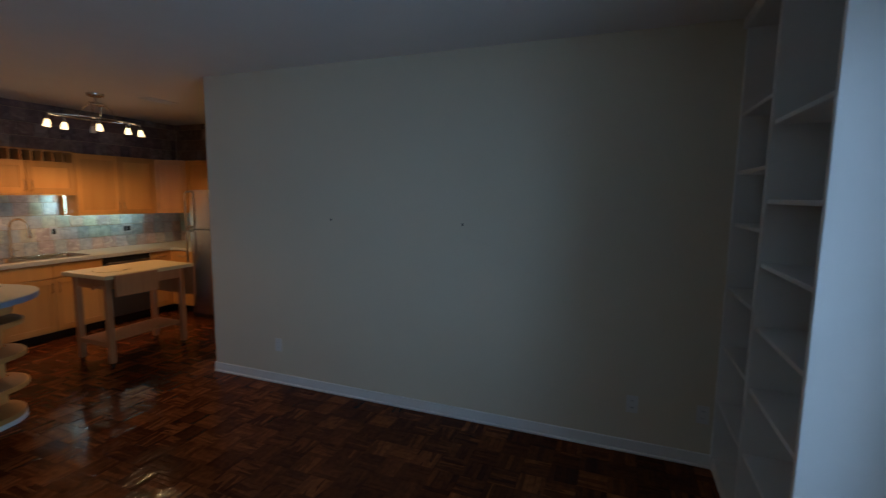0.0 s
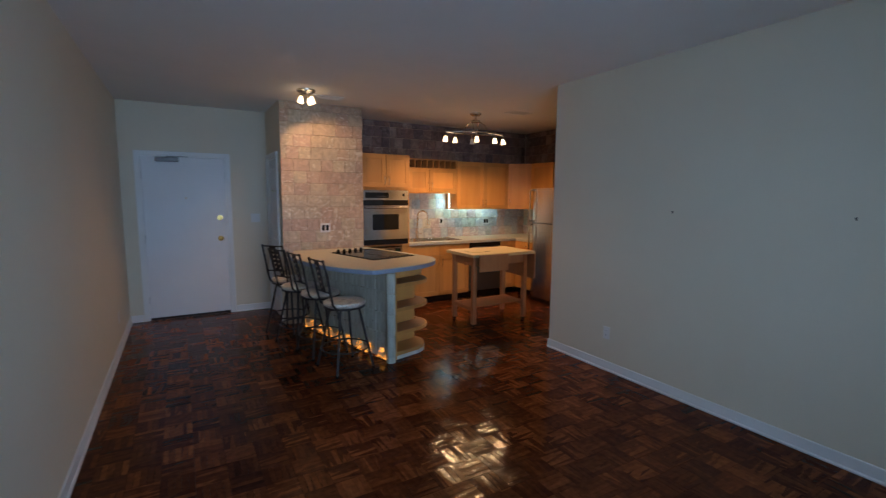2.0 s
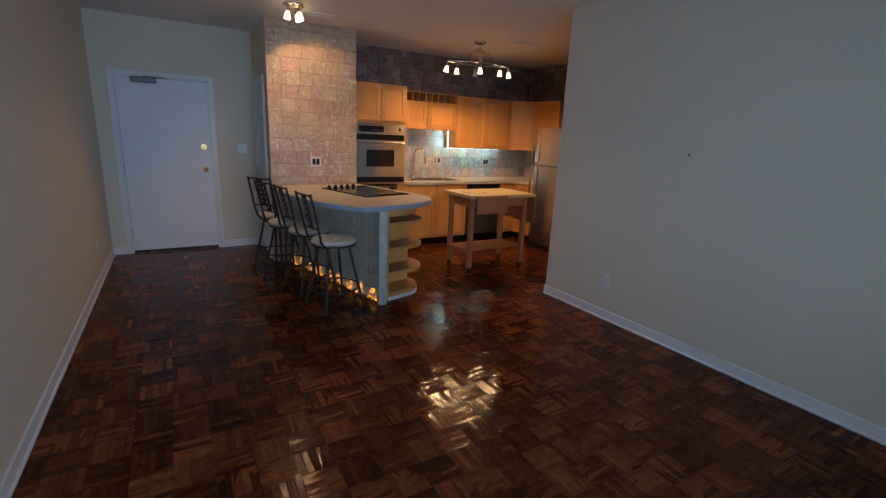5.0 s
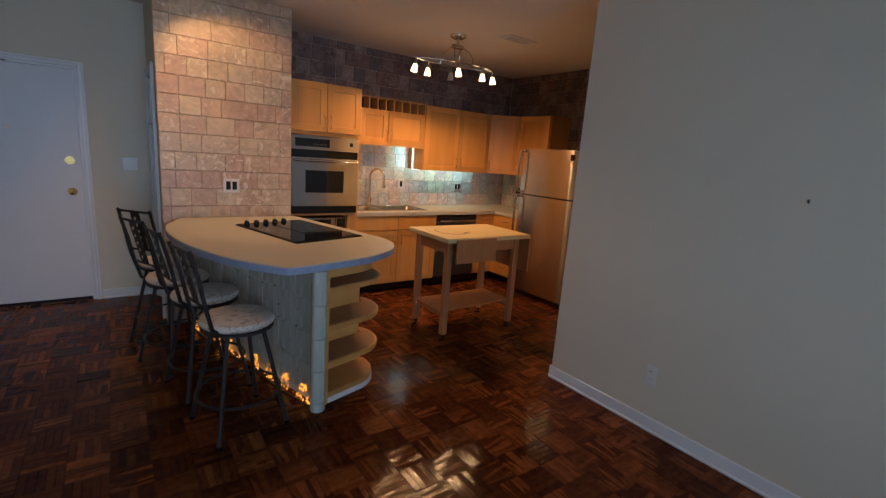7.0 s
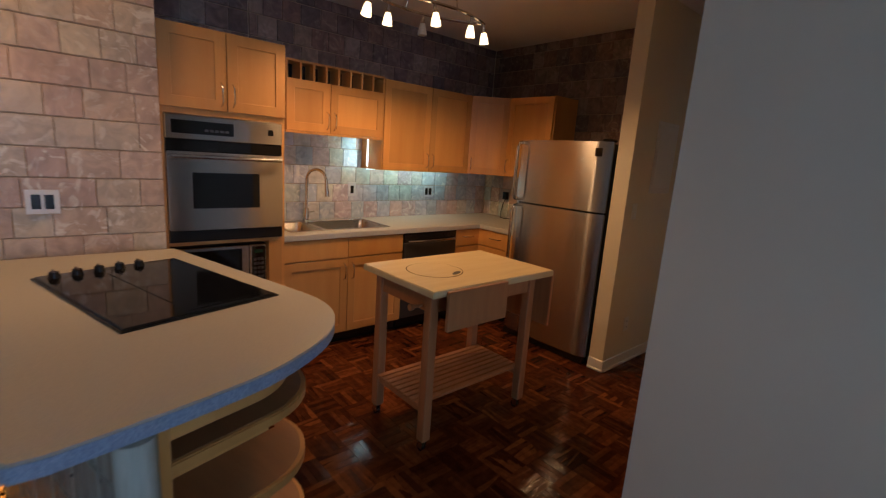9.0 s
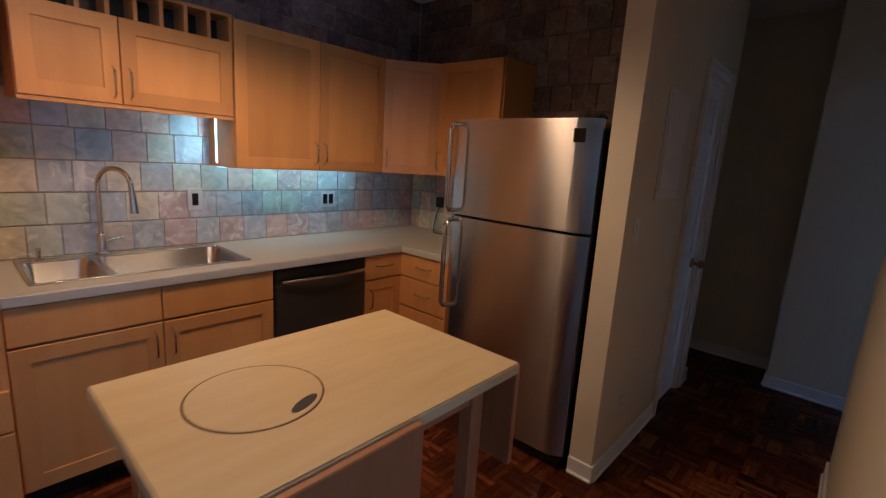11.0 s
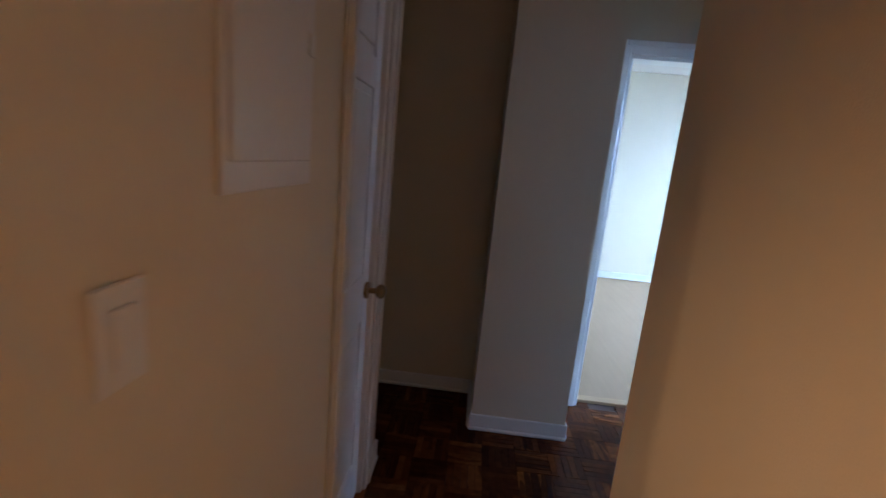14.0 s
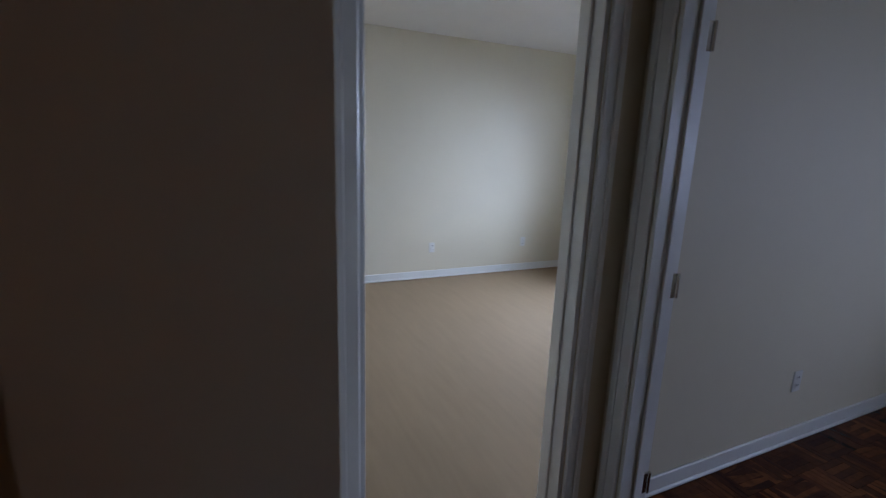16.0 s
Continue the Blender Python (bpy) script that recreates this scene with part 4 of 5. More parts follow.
sd = thing("soap_dispenser", "small nickel soap dispenser beside the faucet", "soap dispenser", -0.36, 2.835, 0.911)
part("stem", lathe([(0.016, 0), (0.016, 0.006), (0.008, 0.01), (0.008, 0.045), (0.011, 0.047), (0.011, 0.056)], 16), M_CHROME, sd, smooth=True)
part("spout", bars(((0, 0, 0.052), (0, -0.05, 0.05), 0.005)), M_CHROME, sd)

outlet(0.339, Y_KIT - 0.014, 1.165, 0, -1, "steel plate with a black rocker on the tiled splashback", "outlet", kind="black1", plate=M_STEELPLATE, w=0.08, h=0.125)
outlet(1.218, Y_KIT - 0.014, 1.150, 0, -1, "steel plate with two black sockets on the tiled splashback", "outlet", w=0.115, kind="black2", plate=M_STEELPLATE)
outlet(-1.749, 2.136, 1.17, 0, -1, "ivory plate with two black sockets on the tiled column", "outlet", w=0.125, kind="black2")
pg = thing("power_adapter", "black plug-in power adapter with a thin cable", "power adapter", X_KIT - 0.014, 2.57, 1.14)
part("body", boxes((-0.035, -0.03, -0.04, 0.0, 0.03, 0.04), bevel=0.004), M_BLACK, pg)
part("cable", tube([(-0.02, 0, -0.04), (-0.04, 0.01, -0.10), (-0.05, 0.02, -0.18), (-0.05, 0.02, -0.2305), (-0.10, -0.02, -0.2305), (-0.12, -0.10, -0.2305), (-0.07, -0.16, -0.2305)], 0.004), M_BLACK, pg)

# lit strips under the wall cabinets
ls = thing("led_strip", "cool white led strip on the side of a wall cabinet", "led strip", 0.428, 2.80, 1.375)
part("backing", boxes((-0.004, -0.007, 0, 0.0, 0.007, 0.24)), M_PLATE, ls)
for i in range(14):
    part("diode", boxes((-0.008, -0.006, 0.006 + i * 0.017, -0.004, 0.006, 0.017 + i * 0.017)), M_LED, ls)
le = thing("led_strip", "cool white led strip under the wall cabinets", "led strip", 0.43, 2.86, 1.352)
part("strip", boxes((0.02, -0.006, 0.0, 0.98, 0.006, 0.006)), M_LED_DIM, le)
lamp("led_strip_light", "AREA", 1.5, (0.55, 0.92, 0.88), pose(0.93, 2.72, 1.345, 50, 0, 0), 0.9, 0.02)
lamp("sink_led_light", "AREA", 1.2, (0.58, 0.92, 0.90), pose(0.415, 2.80, 1.49, 0, 90, 0), 0.22, 0.02)

# refrigerator
fr = thing("refrigerator", "stainless steel top-freezer refrigerator with black sides", "refrigerator", 1.261, 1.812, 0, 270)
fw = 0.826
part("cabinet", boxes((0.0, 0.065, 0.03, fw, 0.76, 1.675), bevel=0.006), M_BLACK, fr, "black cabinet")
part("toe_grille", boxes((0.01, 0.02, 0.008, fw - 0.01, 0.10, 0.06)), M_BLACK, fr)


def curved_door(w, z0, z1):
    """A door with a gently bowed front and rounded long edges."""
    n = 14
    out = [(0.0, 0.06)]
    for i in range(n + 1):
        u = i / n
        edge = min(u, 1 - u) * w
        r = 0.03
        rnd = r - math.sqrt(max(0.0, r * r - (r - edge) ** 2)) if edge < r else 0.0
        out.append((u * w, 0.012 * (2 * u - 1) ** 2 + rnd))
    out.append((w, 0.06))
    return prism(out[::-1], z0, z1, bevel=0.004)


for z0, z1, hz0, hz1, nm in ((0.065, 1.172, 0.66, 1.155, "lower_door"), (1.186, 1.69, 1.205, 1.665, "freezer_door")):
    dr = part(nm, curved_door(fw, z0, z1), M_STEEL, fr, smooth=True)
    hp = [(0.045, 0.01, hz0), (0.045, -0.035, hz0 + 0.004), (0.045, -0.055, hz0 + 0.03), (0.045, -0.055, hz1 - 0.03), (0.045, -0.035, hz1 - 0.004), (0.045, 0.01, hz1)]
    part("handle", tube(hp, 0.013, 10), M_STEEL, dr, "steel loop handle", smooth=True)
part("badge", boxes((fw - 0.115, 0.004, 1.585, fw - 0.06, 0.0075, 1.645)), M_GLASSBLACK, fr, "small black badge")
part("hinge_cap", boxes((fw - 0.10, 0.05, 1.69, fw - 0.02, 0.13, 1.71), bevel=0.008), M_BLACK, fr)

# rolling work cart
kc = thing("kitchen_cart", "pale wooden rolling work cart with folded drop leaves", "kitchen cart", 0.0, 1.078, 0)
kt = part("top", boxes((-0.452, -0.302, 0.872, 0.455, 0.302, 0.907), bevel=0.004, seg=2), M_CART, kc)
ccx, ccy, cr_ = -0.185, 0.015, 0.15
part("round_board", lathe([(cr_, 0.9065), (cr_, 0.9085), (cr_ - 0.003, 0.9095)], 48, (ccx, ccy, 0)), M_CART, kt)
# brown disc whose rim stands in for shade in the gap round the board
part("board_groove", lathe([(cr_ + 0.005, 0.9068), (cr_ + 0.005, 0.9078)], 48, (ccx, ccy, 0)), M_GROOVE, kt, "brown ring standing in for the shaded gap round the board")
# dark patch laid on the board for the shade inside its finger slot
part("finger_slot", prism([(ccx + 0.062 + 0.046 * math.cos(a) * 0.9 - 0.016 * math.sin(a) * 0.43, ccy - 0.108 + 0.046 * math.cos(a) * 0.43 + 0.016 * math.sin(a) * 0.9) for a in [2 * math.pi * i / 20 for i in range(20)]], 0.9068, 0.9098), M_IRON, kt)
LX0, LX1, LY0, LY1 = -0.36, 0.39, -0.185, 0.245
for x in (LX0, LX1):
    for y in (LY0, LY1):
        lg = part("leg", boxes((x - 0.026, y - 0.026, 0.065, x + 0.026, y + 0.026, 0.872), bevel=0.004), M_CARTLEG, kc)
        cs = part("caster", bars(((x - 0.012, y + 0.012, 0.022), (x + 0.012, y + 0.012, 0.022), 0.022), n=18), M_BLACK, lg, "black caster wheel")
        part("fork", boxes((x - 0.017, y - 0.01, 0.018, x - 0.013, y + 0.02, 0.06), (x + 0.013, y - 0.01, 0.018, x + 0.017, y + 0.02, 0.06), (x - 0.017, y - 0.014, 0.056, x + 0.017, y + 0.02, 0.066)), M_CHROME, lg)
for y in (LY0, LY1):
    part("apron", boxes((LX0 + 0.026, y - 0.012, 0.76, LX1 - 0.026, y + 0.012, 0.872)), M_CARTLEG, kc)
for x in (LX0, LX1):
    part("apron", boxes((x - 0.012, LY0 + 0.026, 0.76, x + 0.012, LY1 - 0.026, 0.872)), M_CARTLEG, kc)
part("front_leaf", boxes((-0.375, -0.325, 0.705, 0.035, -0.304, 0.90), bevel=0.003), M_CARTLEG, kc, "folded front drop leaf")
part("side_leaf", boxes((0.460, -0.29, 0.56, 0.482, 0.29, 0.885), bevel=0.003), M_CARTLEG, kc, "folded side drop leaf")
part("peg", bars(((LX0 - 0.026, LY0 + 0.04, 0.79), (LX0 - 0.085, LY0 + 0.04, 0.79), 0.009), ((LX0 - 0.085, LY0 + 0.04, 0.79), (LX0 - 0.105, LY0 + 0.04, 0.79), 0.016)), M_CARTLEG, kc)
for x in (LX0, LX1):
    part("shelf_rail", boxes((x - 0.012, LY0 + 0.026, 0.215, x + 0.012, LY1 - 0.026, 0.25)), M_CARTLEG, kc)
for i in range(9):
    y = LY0 + 0.045 + i * (LY1 - LY0 - 0.09) / 8
    part("shelf_slat", boxes((LX0 - 0.03, y - 0.017, 0.252, LX1 + 0.03, y + 0.017, 0.268), bevel=0.003), M_CARTLEG, kc)

# ---- peninsula, turned a little from the walls ----
PEN = 15.0
pn = thing("peninsula", "maple peninsula base with rounded open end shelves", "kitchen island", -1.62, 0.38, 0, PEN)
part("body", boxes((0.11, 0.30, 0.10, 0.50, 1.66, 0.862)), M_MAPLE, pn)
part("toe_kick", boxes((0.11, 0.30, 0, 0.46, 1.66, 0.10)), M_BLACK, pn)
part("side_stile", boxes((0.034, 0.012, 0.0, 0.066, 0.30, 0.862), bevel=0.003), M_MAPLE, pn)
part("back_panel", boxes((0.066, 0.27, 0.07, 0.51, 0.298, 0.862)), M_MAPLE, pn)


def end_shelf(w, d, r, n=14):
    """The outline of a shelf with one rounded outer corner."""
    pts = [(0.066, d), (0.066, 0.02), (w - r, 0.02)]
    for i in range(1, n + 1):
        a = -math.pi / 2 + (math.pi * 0.62) * i / n
        pts.append((w - r + r * math.cos(a), 0.02 + r + r * math.sin(a)))
    pts.append((w - r + r * math.cos(math.pi * 0.12) - 0.03, d))
    return pts


for z in (0.27, 0.50, 0.735):
    sh = part("shelf", prism(end_shelf(0.60, 0.27, 0.25), z - 0.034, z, bevel=0.004), M_MAPLE, pn)
    # thin sheet that makes the shelf top browner than its maple edge
    part("shelf_top_sheet", prism([(0.066 + (x - 0.066) * 0.97, 0.27 + (y - 0.27) * 0.95) for x, y in end_shelf(0.60, 0.27, 0.25)], z - 0.002, z + 0.0015), M_SHELF, sh, "brown shelf surface")
part("plinth", prism(end_shelf(0.55, 0.27, 0.235), 0.035, 0.072, bevel=0.003), M_MAPLE, pn)
part("base_strip", prism(end_shelf(0.558, 0.27, 0.24), 0.0, 0.035), M_VINYL, pn, "white vinyl base strip")
part("top_rail", prism(end_shelf(0.51, 0.27, 0.22), 0.80, 0.862), M_MAPLE, pn)

gb = thing("glass_block_wall", "glass block front of the peninsula, lit amber along its foot", "glass blocks", -1.62, 0.38, 0, PEN)
part("mortar", boxes((0.012, 0.055, 0.0, 0.033, 1.78, 0.86)), M_MORTAR, gb)
g_mesh = data_of("glass_block", boxes((-0.012, -0.0945, -0.0995, 0.018, 0.0945, 0.0995), bevel=0.007, seg=2), M_GLASSBLOCK, True)
end_mesh = data_of("end_block", bars(((-0.012, 0.0, -0.098), (-0.012, 0.0, 0.098), 0.045), n=20), M_GLASSBLOCK, True)
for i in range(9):
    for j in range(4):
        ob = new("glass_block", g_mesh)
        ob.parent = gb
        ob.location = (0.0, 0.15 + i * 0.19, 0.158 + j * 0.201)
for j in range(4):
    ob = new("end_block", end_mesh)
    ob.parent = gb
    ob.location = (0.0, 0.008, 0.158 + j * 0.201)
marks = random.Random(8)
# small dark chips scattered over the joints stand in for marks within the glass
glass_mark = data_of("glass_mark", boxes((-0.0115, -0.003, -0.005, 0.0, 0.003, 0.005), bevel=0.001), M_IRON)
for i in range(8):
    for j in range(7):
        ob = new("glass_mark", glass_mark)
        ob.parent = gb
        ob.location = (-0.002, 0.15 + (i + 0.5) * 0.19 + marks.uniform(-0.05, 0.05), 0.158 + j * 0.1005 + marks.uniform(-0.02, 0.02))
        ob.rotation_euler = (marks.uniform(-0.8, 0.8), 0, 0)
part("end_block_base", bars(((-0.012, 0.008, 0.0), (-0.012, 0.008, 0.055), 0.045), n=20), M_GLASSBLOCK, gb)
rl = thing("rope_light", "amber rope light glowing along the foot of the glass blocks", "rope light", -1.62, 0.38, 0, PEN)
rng = random.Random(4)
for i in range(9):
    y0 = 0.15 + i * 0.19
    bm = bmesh.new()
    for q in range(30):
        h = rng.random() ** 1.5
        cz = 0.006 + 0.105 * h
        cy = y0 + rng.uniform(-0.075, 0.075) * (1.0 - 0.75 * h)
        c = Vector((rng.uniform(-0.024, -0.014), cy, cz))
        vs = [bm.verts.new(c + Vector((rng.uniform(-0.004, 0.004), rng.uniform(-0.017, 0.017), max(0.001 - cz, rng.uniform(-0.015, 0.015))))) for _ in range(4)]
        for f in ((0, 1, 2), (0, 2, 3), (0, 3, 1), (1, 3, 2)):
            bm.faces.new([vs[k] for k in f])
    tagged(part("glowing_coil", bm, M_FOIL, rl), kind="stuff")
part("cord", tube([(-0.03, 1.75, 0.006), (-0.05, 1.2, 0.006), (-0.035, 0.7, 0.006), (-0.055, 0.30, 0.006), (-0.03, 0.02, 0.006)], 0.005, 6), M_BLACK, rl)

pt = thing("bar_counter", "grey speckled laminate bar counter with bowed sides", "worktop", -1.62, 0.38, 0, PEN)


def smooth_outline(anchors, n=6):
    """A closed Catmull-Rom curve through the anchors; a repeated anchor makes a corner."""
    out, k = [], len(anchors)
    for i in range(k):
        p0, p1, p2, p3 = (Vector(anchors[(i + q) % k]) for q in (-1, 0, 1, 2))
        if (p2 - p1).length < 1e-6:
            continue
        for s in range(n):
            t = s / n
            v = 0.5 * ((2 * p1) + (p2 - p0) * t + (2 * p0 - 5 * p1 + 4 * p2 - p3) * t * t + (3 * p1 - p0 - 3 * p2 + p3) * t ** 3)
            out.append((v.x, v.y))
    return out


TOP = [(-0.16, 1.66), (-0.24, 1.55), (-0.33, 1.30), (-0.385, 0.95), (-0.39, 0.66), (-0.345, 0.34), (-0.24, 0.05), (-0.19, 0.0), (-0.10, -0.015), (0.15, -0.03), (0.36, -0.02), (0.58, 0.055), (0.74, 0.19), (0.815, 0.36), (0.83, 0.60), (0.835, 1.0), (0.84, 1.4), (0.84, 1.58), (0.84, 1.58), (0.40, 1.70), (0.40, 1.70), (-0.05, 1.82), (-0.05, 1.82)]
part("top", prism(smooth_outline(TOP), 0.898, 0.905, bevel=0.003), M_COUNTER, pt)
part("edge_band", prism(smooth_outline(TOP), 0.8625, 0.8979), M_EDGE, pt, "blue-grey speckled edge band")
ck = thing("cooktop", "black glass electric cooktop with five knobs", "cooktop", -1.43, 1.38, 0.905, PEN)
part("glass", boxes((-0.275, -0.405, 0.0, 0.275, 0.405, 0.012), bevel=0.005), M_GLASSBLACK, ck)
part("frame_lip", boxes((-0.285, -0.415, 0.0, 0.285, 0.415, 0.005), bevel=0.002), M_BLACK, ck)
part("glass_panel", boxes((-0.06, -0.375, 0.0118, 0.235, 0.27, 0.0145), bevel=0.001), M_GLASSBLACK, ck)
for i in range(5):
    kx = -0.225 + i * 0.078
    kb = part("knob", bars(((kx, 0.345, 0.012), (kx, 0.345, 0.036), 0.022, 0.017), n=18), M_BLACK, ck, smooth=True)
    part("grip", boxes((kx - 0.003, 0.327, 0.036, kx + 0.003, 0.363, 0.044)), M_DARKSTEEL, kb)

# ---- bar stools ----


def bar_stool(x, y, rz):
    """Seat of patterned vinyl on splayed iron legs, a ladder of two posts behind it; it faces local +x."""
    t = thing("bar_stool", "dark iron bar stool with a round patterned seat", "bar stool", x, y, 0, rz, group="stools along the peninsula")
    part("seat", lathe([(0.05, 0.585), (0.165, 0.585), (0.184, 0.597), (0.189, 0.610), (0.180, 0.627), (0.14, 0.636), (0.03, 0.640)], 32), M_SEAT, t, "round cream patterned seat", smooth=True)
    part("seat_ring", lathe([(0.17, 0.572), (0.185, 0.572), (0.185, 0.585), (0.17, 0.585)], 32), M_IRON, t)
    for a in (45, 135, 225, 315):
        ca, sa = math.cos(radians(a)), math.sin(radians(a))
        lg = part("leg", bars(((0.13 * ca, 0.13 * sa, 0.575), (0.262 * ca, 0.262 * sa, 0.008), 0.0115)), M_IRON, t)
        part("foot", bars(((0.262 * ca, 0.262 * sa, 0.0), (0.259 * ca, 0.259 * sa, 0.018), 0.014)), M_BLACK, lg, "black rubber foot")
    part("foot_ring", tube([(0.215 * math.cos(2 * math.pi * i / 28), 0.215 * math.sin(2 * math.pi * i / 28), 0.20) for i in range(28)], 0.007, 8, True), M_IRON, t, smooth=True)
    for s in (-1, 1):
        part("back_post", tube([(-0.12, 0.10 * s, 0.575), (-0.175, 0.115 * s, 0.62), (-0.20, 0.125 * s, 0.72), (-0.235, 0.13 * s, 0.90), (-0.27, 0.13 * s, 1.03)], 0.0105, 8), M_IRON, t, smooth=True)
    part("top_rail", bars(((-0.266, -0.13, 1.015), (-0.266, 0.13, 1.015), 0.008)), M_IRON, t)
    part("low_rail", bars(((-0.20, -0.123, 0.735), (-0.20, 0.123, 0.735), 0.007)), M_IRON, t)
    sl = bmesh.new()
    box(sl, -0.004, -0.035, 0.735, 0.004, 0.035, 1.012)
    for v in sl.verts:
        v.co.x += -0.20 - (v.co.z - 0.735) * 0.236
    sl = part("back_slat", sl, M_IRON, t)
    for i in range(5):
        z = 0.78 + i * 0.047
        xx = -0.20 - (z - 0.735) * 0.236
        part("stud", bars(((xx - 0.007, 0, z), (xx + 0.007, 0, z), 0.011), n=12), M_CHROME, sl, "round metal stud")
    return t


st0 = bar_stool(-2.05, 0.475, 12)
for x, y, rz in ((-2.13, 0.985, 12), (-2.23, 1.43, 24), (-2.25, 1.90, 42)):
    copy_thing(st0, pose(x, y, 0, 0, 0, rz))

# ---- ceiling lights ----


def spot_head(parent, x, y, z, dx, dy, lit=True):
    """A stem, cap and flared glass shade that hangs from (x, y, z) and leans by (dx, dy)."""
    tip = Vector((x + dx, y + dy, z - 0.115))
    top = Vector((x, y, z))
    d = (tip - top).normalized()
    h = part("spot_head", bars((top, top + d * 0.03, 0.007), (top + d * 0.028, top + d * 0.05, 0.014, 0.017)), M_CHROME, parent, smooth=True)
    part("shade", bars((top + d * 0.048, top + d * 0.085, 0.016, 0.026), (top + d * 0.085, top + d * 0.12, 0.026, 0.031), n=18), M_BULB if lit else M_CLEARGLASS, h, "lit frosted glass shade" if lit else "unlit clear glass shade", smooth=True)
    return tip, d


k1 = thing("ceiling_light", "nickel oval two-rail ceiling light with five lit spots", "ceiling light", 0.17, 1.70, H)
part("canopy", lathe([(0.015, -0.035), (0.05, -0.033), (0.075, -0.018), (0.078, 0.0)]), M_CHROME, k1, smooth=True)
part("stem", bars(((0, 0, -0.035), (0, 0, -0.08), 0.012), ((0, 0, -0.08), (0, 0, -0.10), 0.03)), M_CHROME, k1, smooth=True)
part("yoke", bars(((-0.055, 0.012, -0.105), (0.055, -0.012, -0.105), 0.02), n=18), M_CHROME, k1, smooth=True)


def rail_y(x, side):
    """The bow of one of the two rails, which meet at both ends."""
    return side * 0.125 * (1 - (x / 0.42) ** 2) - 0.12 * x


for side in (-1, 1):
    rail = [(x, rail_y(x, side), -0.26) for x in [-0.42 + 0.84 * i / 20 for i in range(21)]]
    part("rail", tube(rail, 0.009, 8), M_CHROME, k1, smooth=True)
    for s in (-1, 1):
        xx = 0.10 * s
        yy = rail_y(xx, side)
        part("arm", tube([(0.04 * s, 0.0, -0.10), (0.06 * s, yy * 0.25, -0.115), (0.085 * s, yy * 0.7, -0.16), (0.098 * s, yy * 0.95, -0.21), (xx, yy, -0.26)], 0.006, 8), M_CHROME, k1, smooth=True)
for x, side, dx, dy, lit in ((-0.41, 1, -0.02, 0.005, True), (-0.24, 1, 0.0, 0.012, True), (-0.06, -1, 0.0, -0.012, True), (0.03, 1, 0.0, 0.0, False), (0.24, -1, 0.008, 0.01, True), (0.41, -1, 0.018, 0.0, True)):
    y = rail_y(x, side)
    tip, dvec = spot_head(k1, x, y, -0.268, dx, dy, lit)
    if lit:
        w = Vector((0.17, 1.70, H)) + tip + dvec * 0.03
        lamp("kitchen_spot_light", "SPOT", 16, WARM, look(w, w + dvec * 0.3 + Vector((0, 0, -0.5))), 0.03, spot=154)
k2 = thing("ceiling_light", "small nickel three-spot ceiling light by the column", "ceiling light", -2.09, 1.51, H)
part("canopy", lathe([(0.02, -0.03), (0.07, -0.028), (0.095, -0.015), (0.098, 0.0)]), M_CHROME, k2, smooth=True)
for x, y, dx, dy, aim, power, cone in ((-0.05, -0.02, -0.015, 0.0, (-2.15, 1.0, 0.0), 17, 140), (0.04, -0.03, 0.01, -0.02, (-1.62, 2.16, 1.45), 9, 112), (0.03, 0.045, 0.05, 0.075, (-1.66, 2.16, 1.65), 9, 112)):
    tip, dvec = spot_head(k2, x, y, -0.022, dx, dy)
    w = Vector((-2.09, 1.51, H)) + tip + dvec * 0.03
    lamp("column_spot_light", "SPOT", power, WARM, look(w, aim), 0.02, spot=cone)

# ---- tiles, each a piece of its own ----


def tile_mesh(w, h, material):
    """A pillowed tile lying against y = 0, its face towards -y."""
    return data_of("tile", boxes((-w / 2, -0.012, -h / 2, w / 2, 0.002, h / 2), bevel=0.003), material)


TILE_SIZES = {}


def lay_tiles(parent, length, z0, z1, course, skip=(), seed=1):
    """Running courses of tiles of uneven width over a local wall face, leaving out the given (x0, x1, z0, z1) areas."""
    rr = random.Random(seed)
    z = z0
    while z < z1 - 0.02:
        h = min(course, z1 - z)
        x = 0.0
        first = True
        while x < length - 0.015:
            w = rr.choice((0.145, 0.15, 0.185, 0.145, 0.21, 0.28) if seed == 3 else (0.145, 0.145, 0.15, 0.165, 0.13)) if not first else rr.choice((0.06, 0.10, 0.145))
            first = False
            if length - (x + w) < 0.05:
                w = length - x
            w = round(w, 3)
            hidden = any(x > a - 0.001 and x + w < b + 0.001 and z > c - 0.001 and z + h < e + 0.001 for a, b, c, e in skip)
            if not hidden:
                # kitchen courses that start above 1.55 m take the darker set of tones
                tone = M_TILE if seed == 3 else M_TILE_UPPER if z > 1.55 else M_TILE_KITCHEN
                key = (w, round(h, 3), tone.name)
                if key not in TILE_SIZES:
                    TILE_SIZES[key] = tile_mesh(w - 0.0025, h - 0.0045, tone)
                ob = new("tile", TILE_SIZES[key])
                ob.parent = parent
                ob.location = (x + w / 2, rr.uniform(-0.0015, 0.001), z + h / 2)
                ob.rotation_euler = (rr.uniform(-0.006, 0.006), 0, rr.uniform(-0.008, 0.008))
            x += w
        z += course


def tiled(name, label, x, y, rz, length, z0, z1, course, skip=(), seed=1):
    t = thing(name, label, "tiling", x, y, 0, rz, kind="structure")
    part("grout", boxes((0, -0.004, z0, length, -0.001, z1)), M_GROUT, t)
    lay_tiles(t, length, z0, z1, course, skip, seed)
    return t


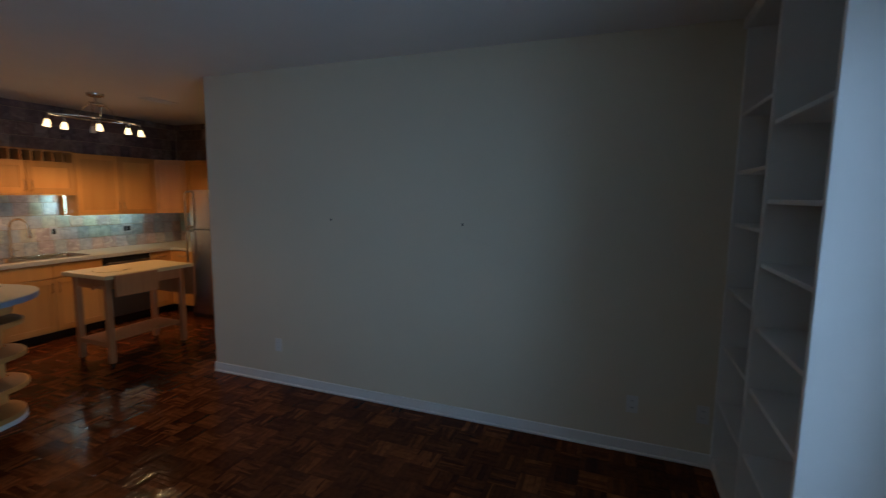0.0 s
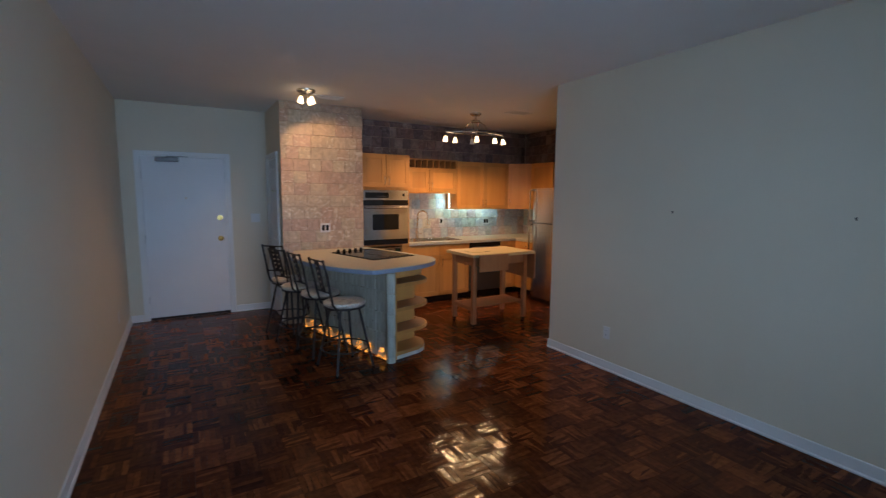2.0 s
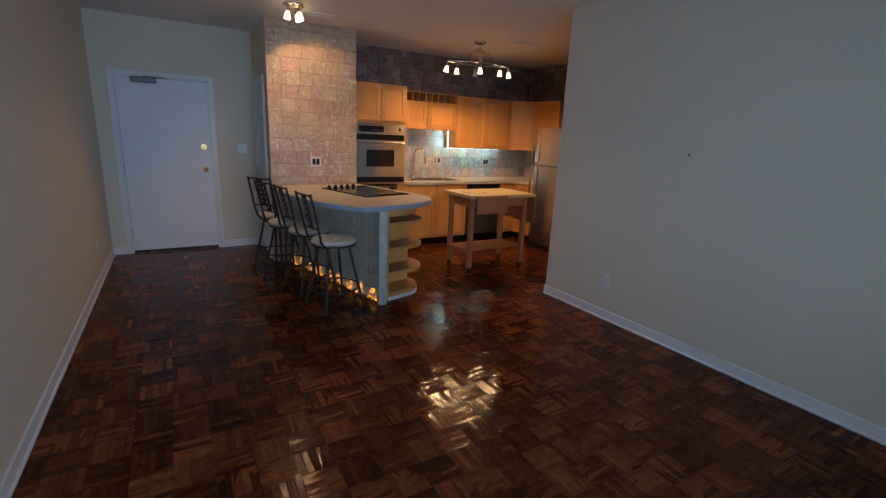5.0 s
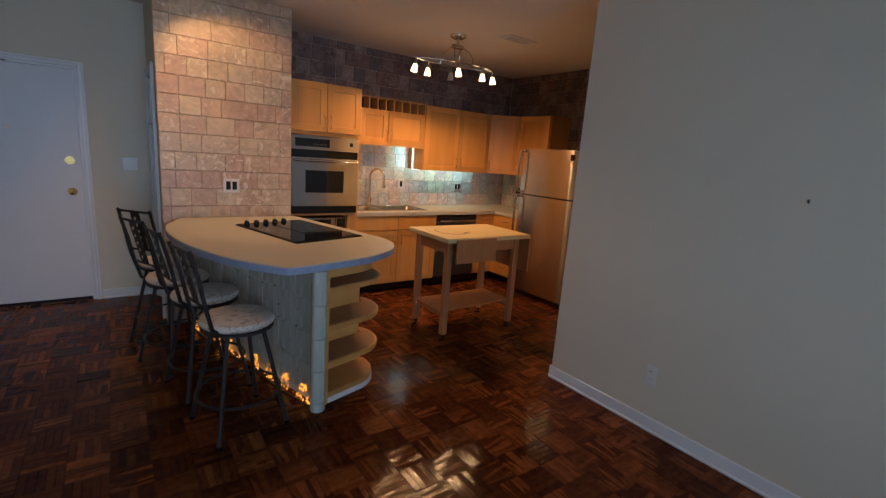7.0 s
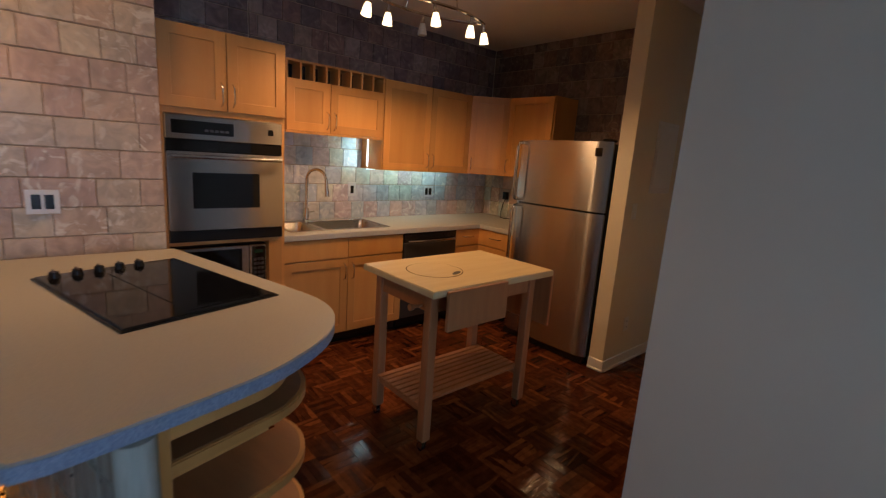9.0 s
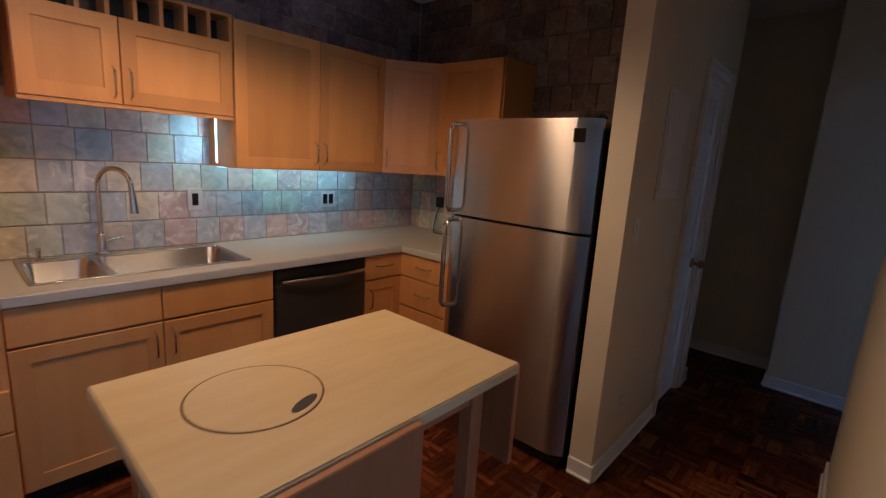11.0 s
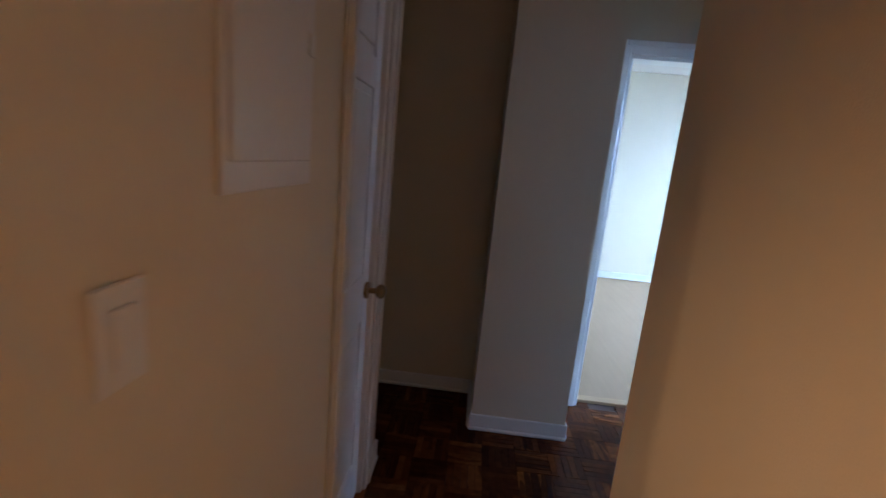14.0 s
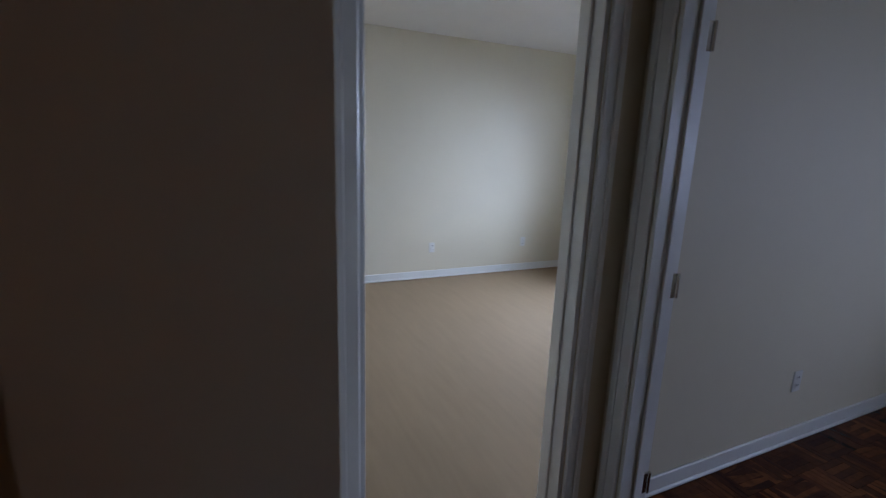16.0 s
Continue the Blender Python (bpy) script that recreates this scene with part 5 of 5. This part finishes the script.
tiled("column_tiling", "uneven glazed stone tiles facing the column", -2.252, 2.160, 0, 1.004, 0.0, H - 0.002, 0.1425, [(0, 1.0, 0, 0.72)], 3)
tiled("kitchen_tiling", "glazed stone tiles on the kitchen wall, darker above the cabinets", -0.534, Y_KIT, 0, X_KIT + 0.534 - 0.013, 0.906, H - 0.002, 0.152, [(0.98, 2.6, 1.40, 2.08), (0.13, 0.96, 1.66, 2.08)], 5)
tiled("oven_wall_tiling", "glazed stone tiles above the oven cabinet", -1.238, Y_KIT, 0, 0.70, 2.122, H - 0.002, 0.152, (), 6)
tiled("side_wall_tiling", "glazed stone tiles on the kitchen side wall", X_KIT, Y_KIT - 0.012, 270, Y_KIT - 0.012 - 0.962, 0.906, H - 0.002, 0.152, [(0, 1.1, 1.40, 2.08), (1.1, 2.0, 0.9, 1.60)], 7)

# ---- parquet blocks ----


def finger_rows(turned):
    """Five oak fingers of one square block, without undersides."""
    rows = []
    g = 0.00025
    w = BLOCK / 5
    for i in range(5):
        a, b = -BLOCK / 2 + i * w + g, -BLOCK / 2 + (i + 1) * w - g
        c, e = -BLOCK / 2 + g, BLOCK / 2 - g
        rows.append((c, a, e, b) if turned else (a, c, b, e))
    return rows


tilt = random.Random(21)


def add_finger(verts, faces, x0, y0, x1, y1, z):
    k = len(verts)
    c = 0.0005
    verts += [(x0, y0, -0.011), (x1, y0, -0.011), (x1, y1, -0.011), (x0, y1, -0.011), (x0 + c, y0 + c, z + tilt.uniform(-1.0e-3, 1.0e-3)), (x1 - c, y0 + c, z + tilt.uniform(-1.0e-3, 1.0e-3)), (x1 - c, y1 - c, z + tilt.uniform(-1.0e-3, 1.0e-3)), (x0 + c, y1 - c, z + tilt.uniform(-1.0e-3, 1.0e-3))]
    faces += [(k + 4, k + 5, k + 6, k + 7), (k, k + 1, k + 5, k + 4), (k + 1, k + 2, k + 6, k + 5), (k + 2, k + 3, k + 7, k + 6), (k + 3, k, k + 4, k + 7)]


def block_mesh(turned):
    v, f = [], []
    for x0, y0, x1, y1 in finger_rows(turned):
        add_finger(v, f, x0, y0, x1, y1, 0.0)
    me = bpy.data.meshes.new("parquet_block")
    me.from_pydata(v, [], f)
    me.materials.append(M_PARQUET)
    return me


parquet = thing("parquet", "dark stained basket-weave oak parquet with a worn gloss", "parquet floor", 0, 0, 0, kind="structure")
near = [block_mesh(False), block_mesh(True)]
rest_v, rest_f = [], []
singles = 0
rng = random.Random(11)
ix0, ix1 = math.floor(W_WEST / BLOCK), math.ceil(3.72 / BLOCK)
iy0, iy1 = math.floor(W_SOUTH / BLOCK), math.ceil(Y_ENTRY / BLOCK)
for i in range(ix0, ix1):
    for j in range(iy0, iy1):
        cx, cy = (i + 0.5) * BLOCK, (j + 0.5) * BLOCK
        turned = (i + j) % 2 == 1
        if -3.0 < cx < -0.1 and -2.4 < cy < 0.2 and singles < 300:
            singles += 1
            ob = new("parquet_block", near[turned])
            ob.parent = parquet
            ob.location = (cx, cy, rng.uniform(-0.0006, 0.0004))
            ob.rotation_euler = (rng.uniform(-0.006, 0.006), rng.uniform(-0.006, 0.006), 0)
            continue
        dz = rng.uniform(-0.0006, 0.0004)
        for x0, y0, x1, y1 in finger_rows(turned):
            if cx + x1 < 3.722:
                add_finger(rest_v, rest_f, cx + x0, cy + y0, cx + x1, cy + y1, dz)
me = bpy.data.meshes.new("parquet_rest")
me.from_pydata(rest_v, [], rest_f)
me.materials.append(M_PARQUET)
ob = new("parquet_fingers", me)
ob.parent = parquet
tagged(ob, kind="stuff")
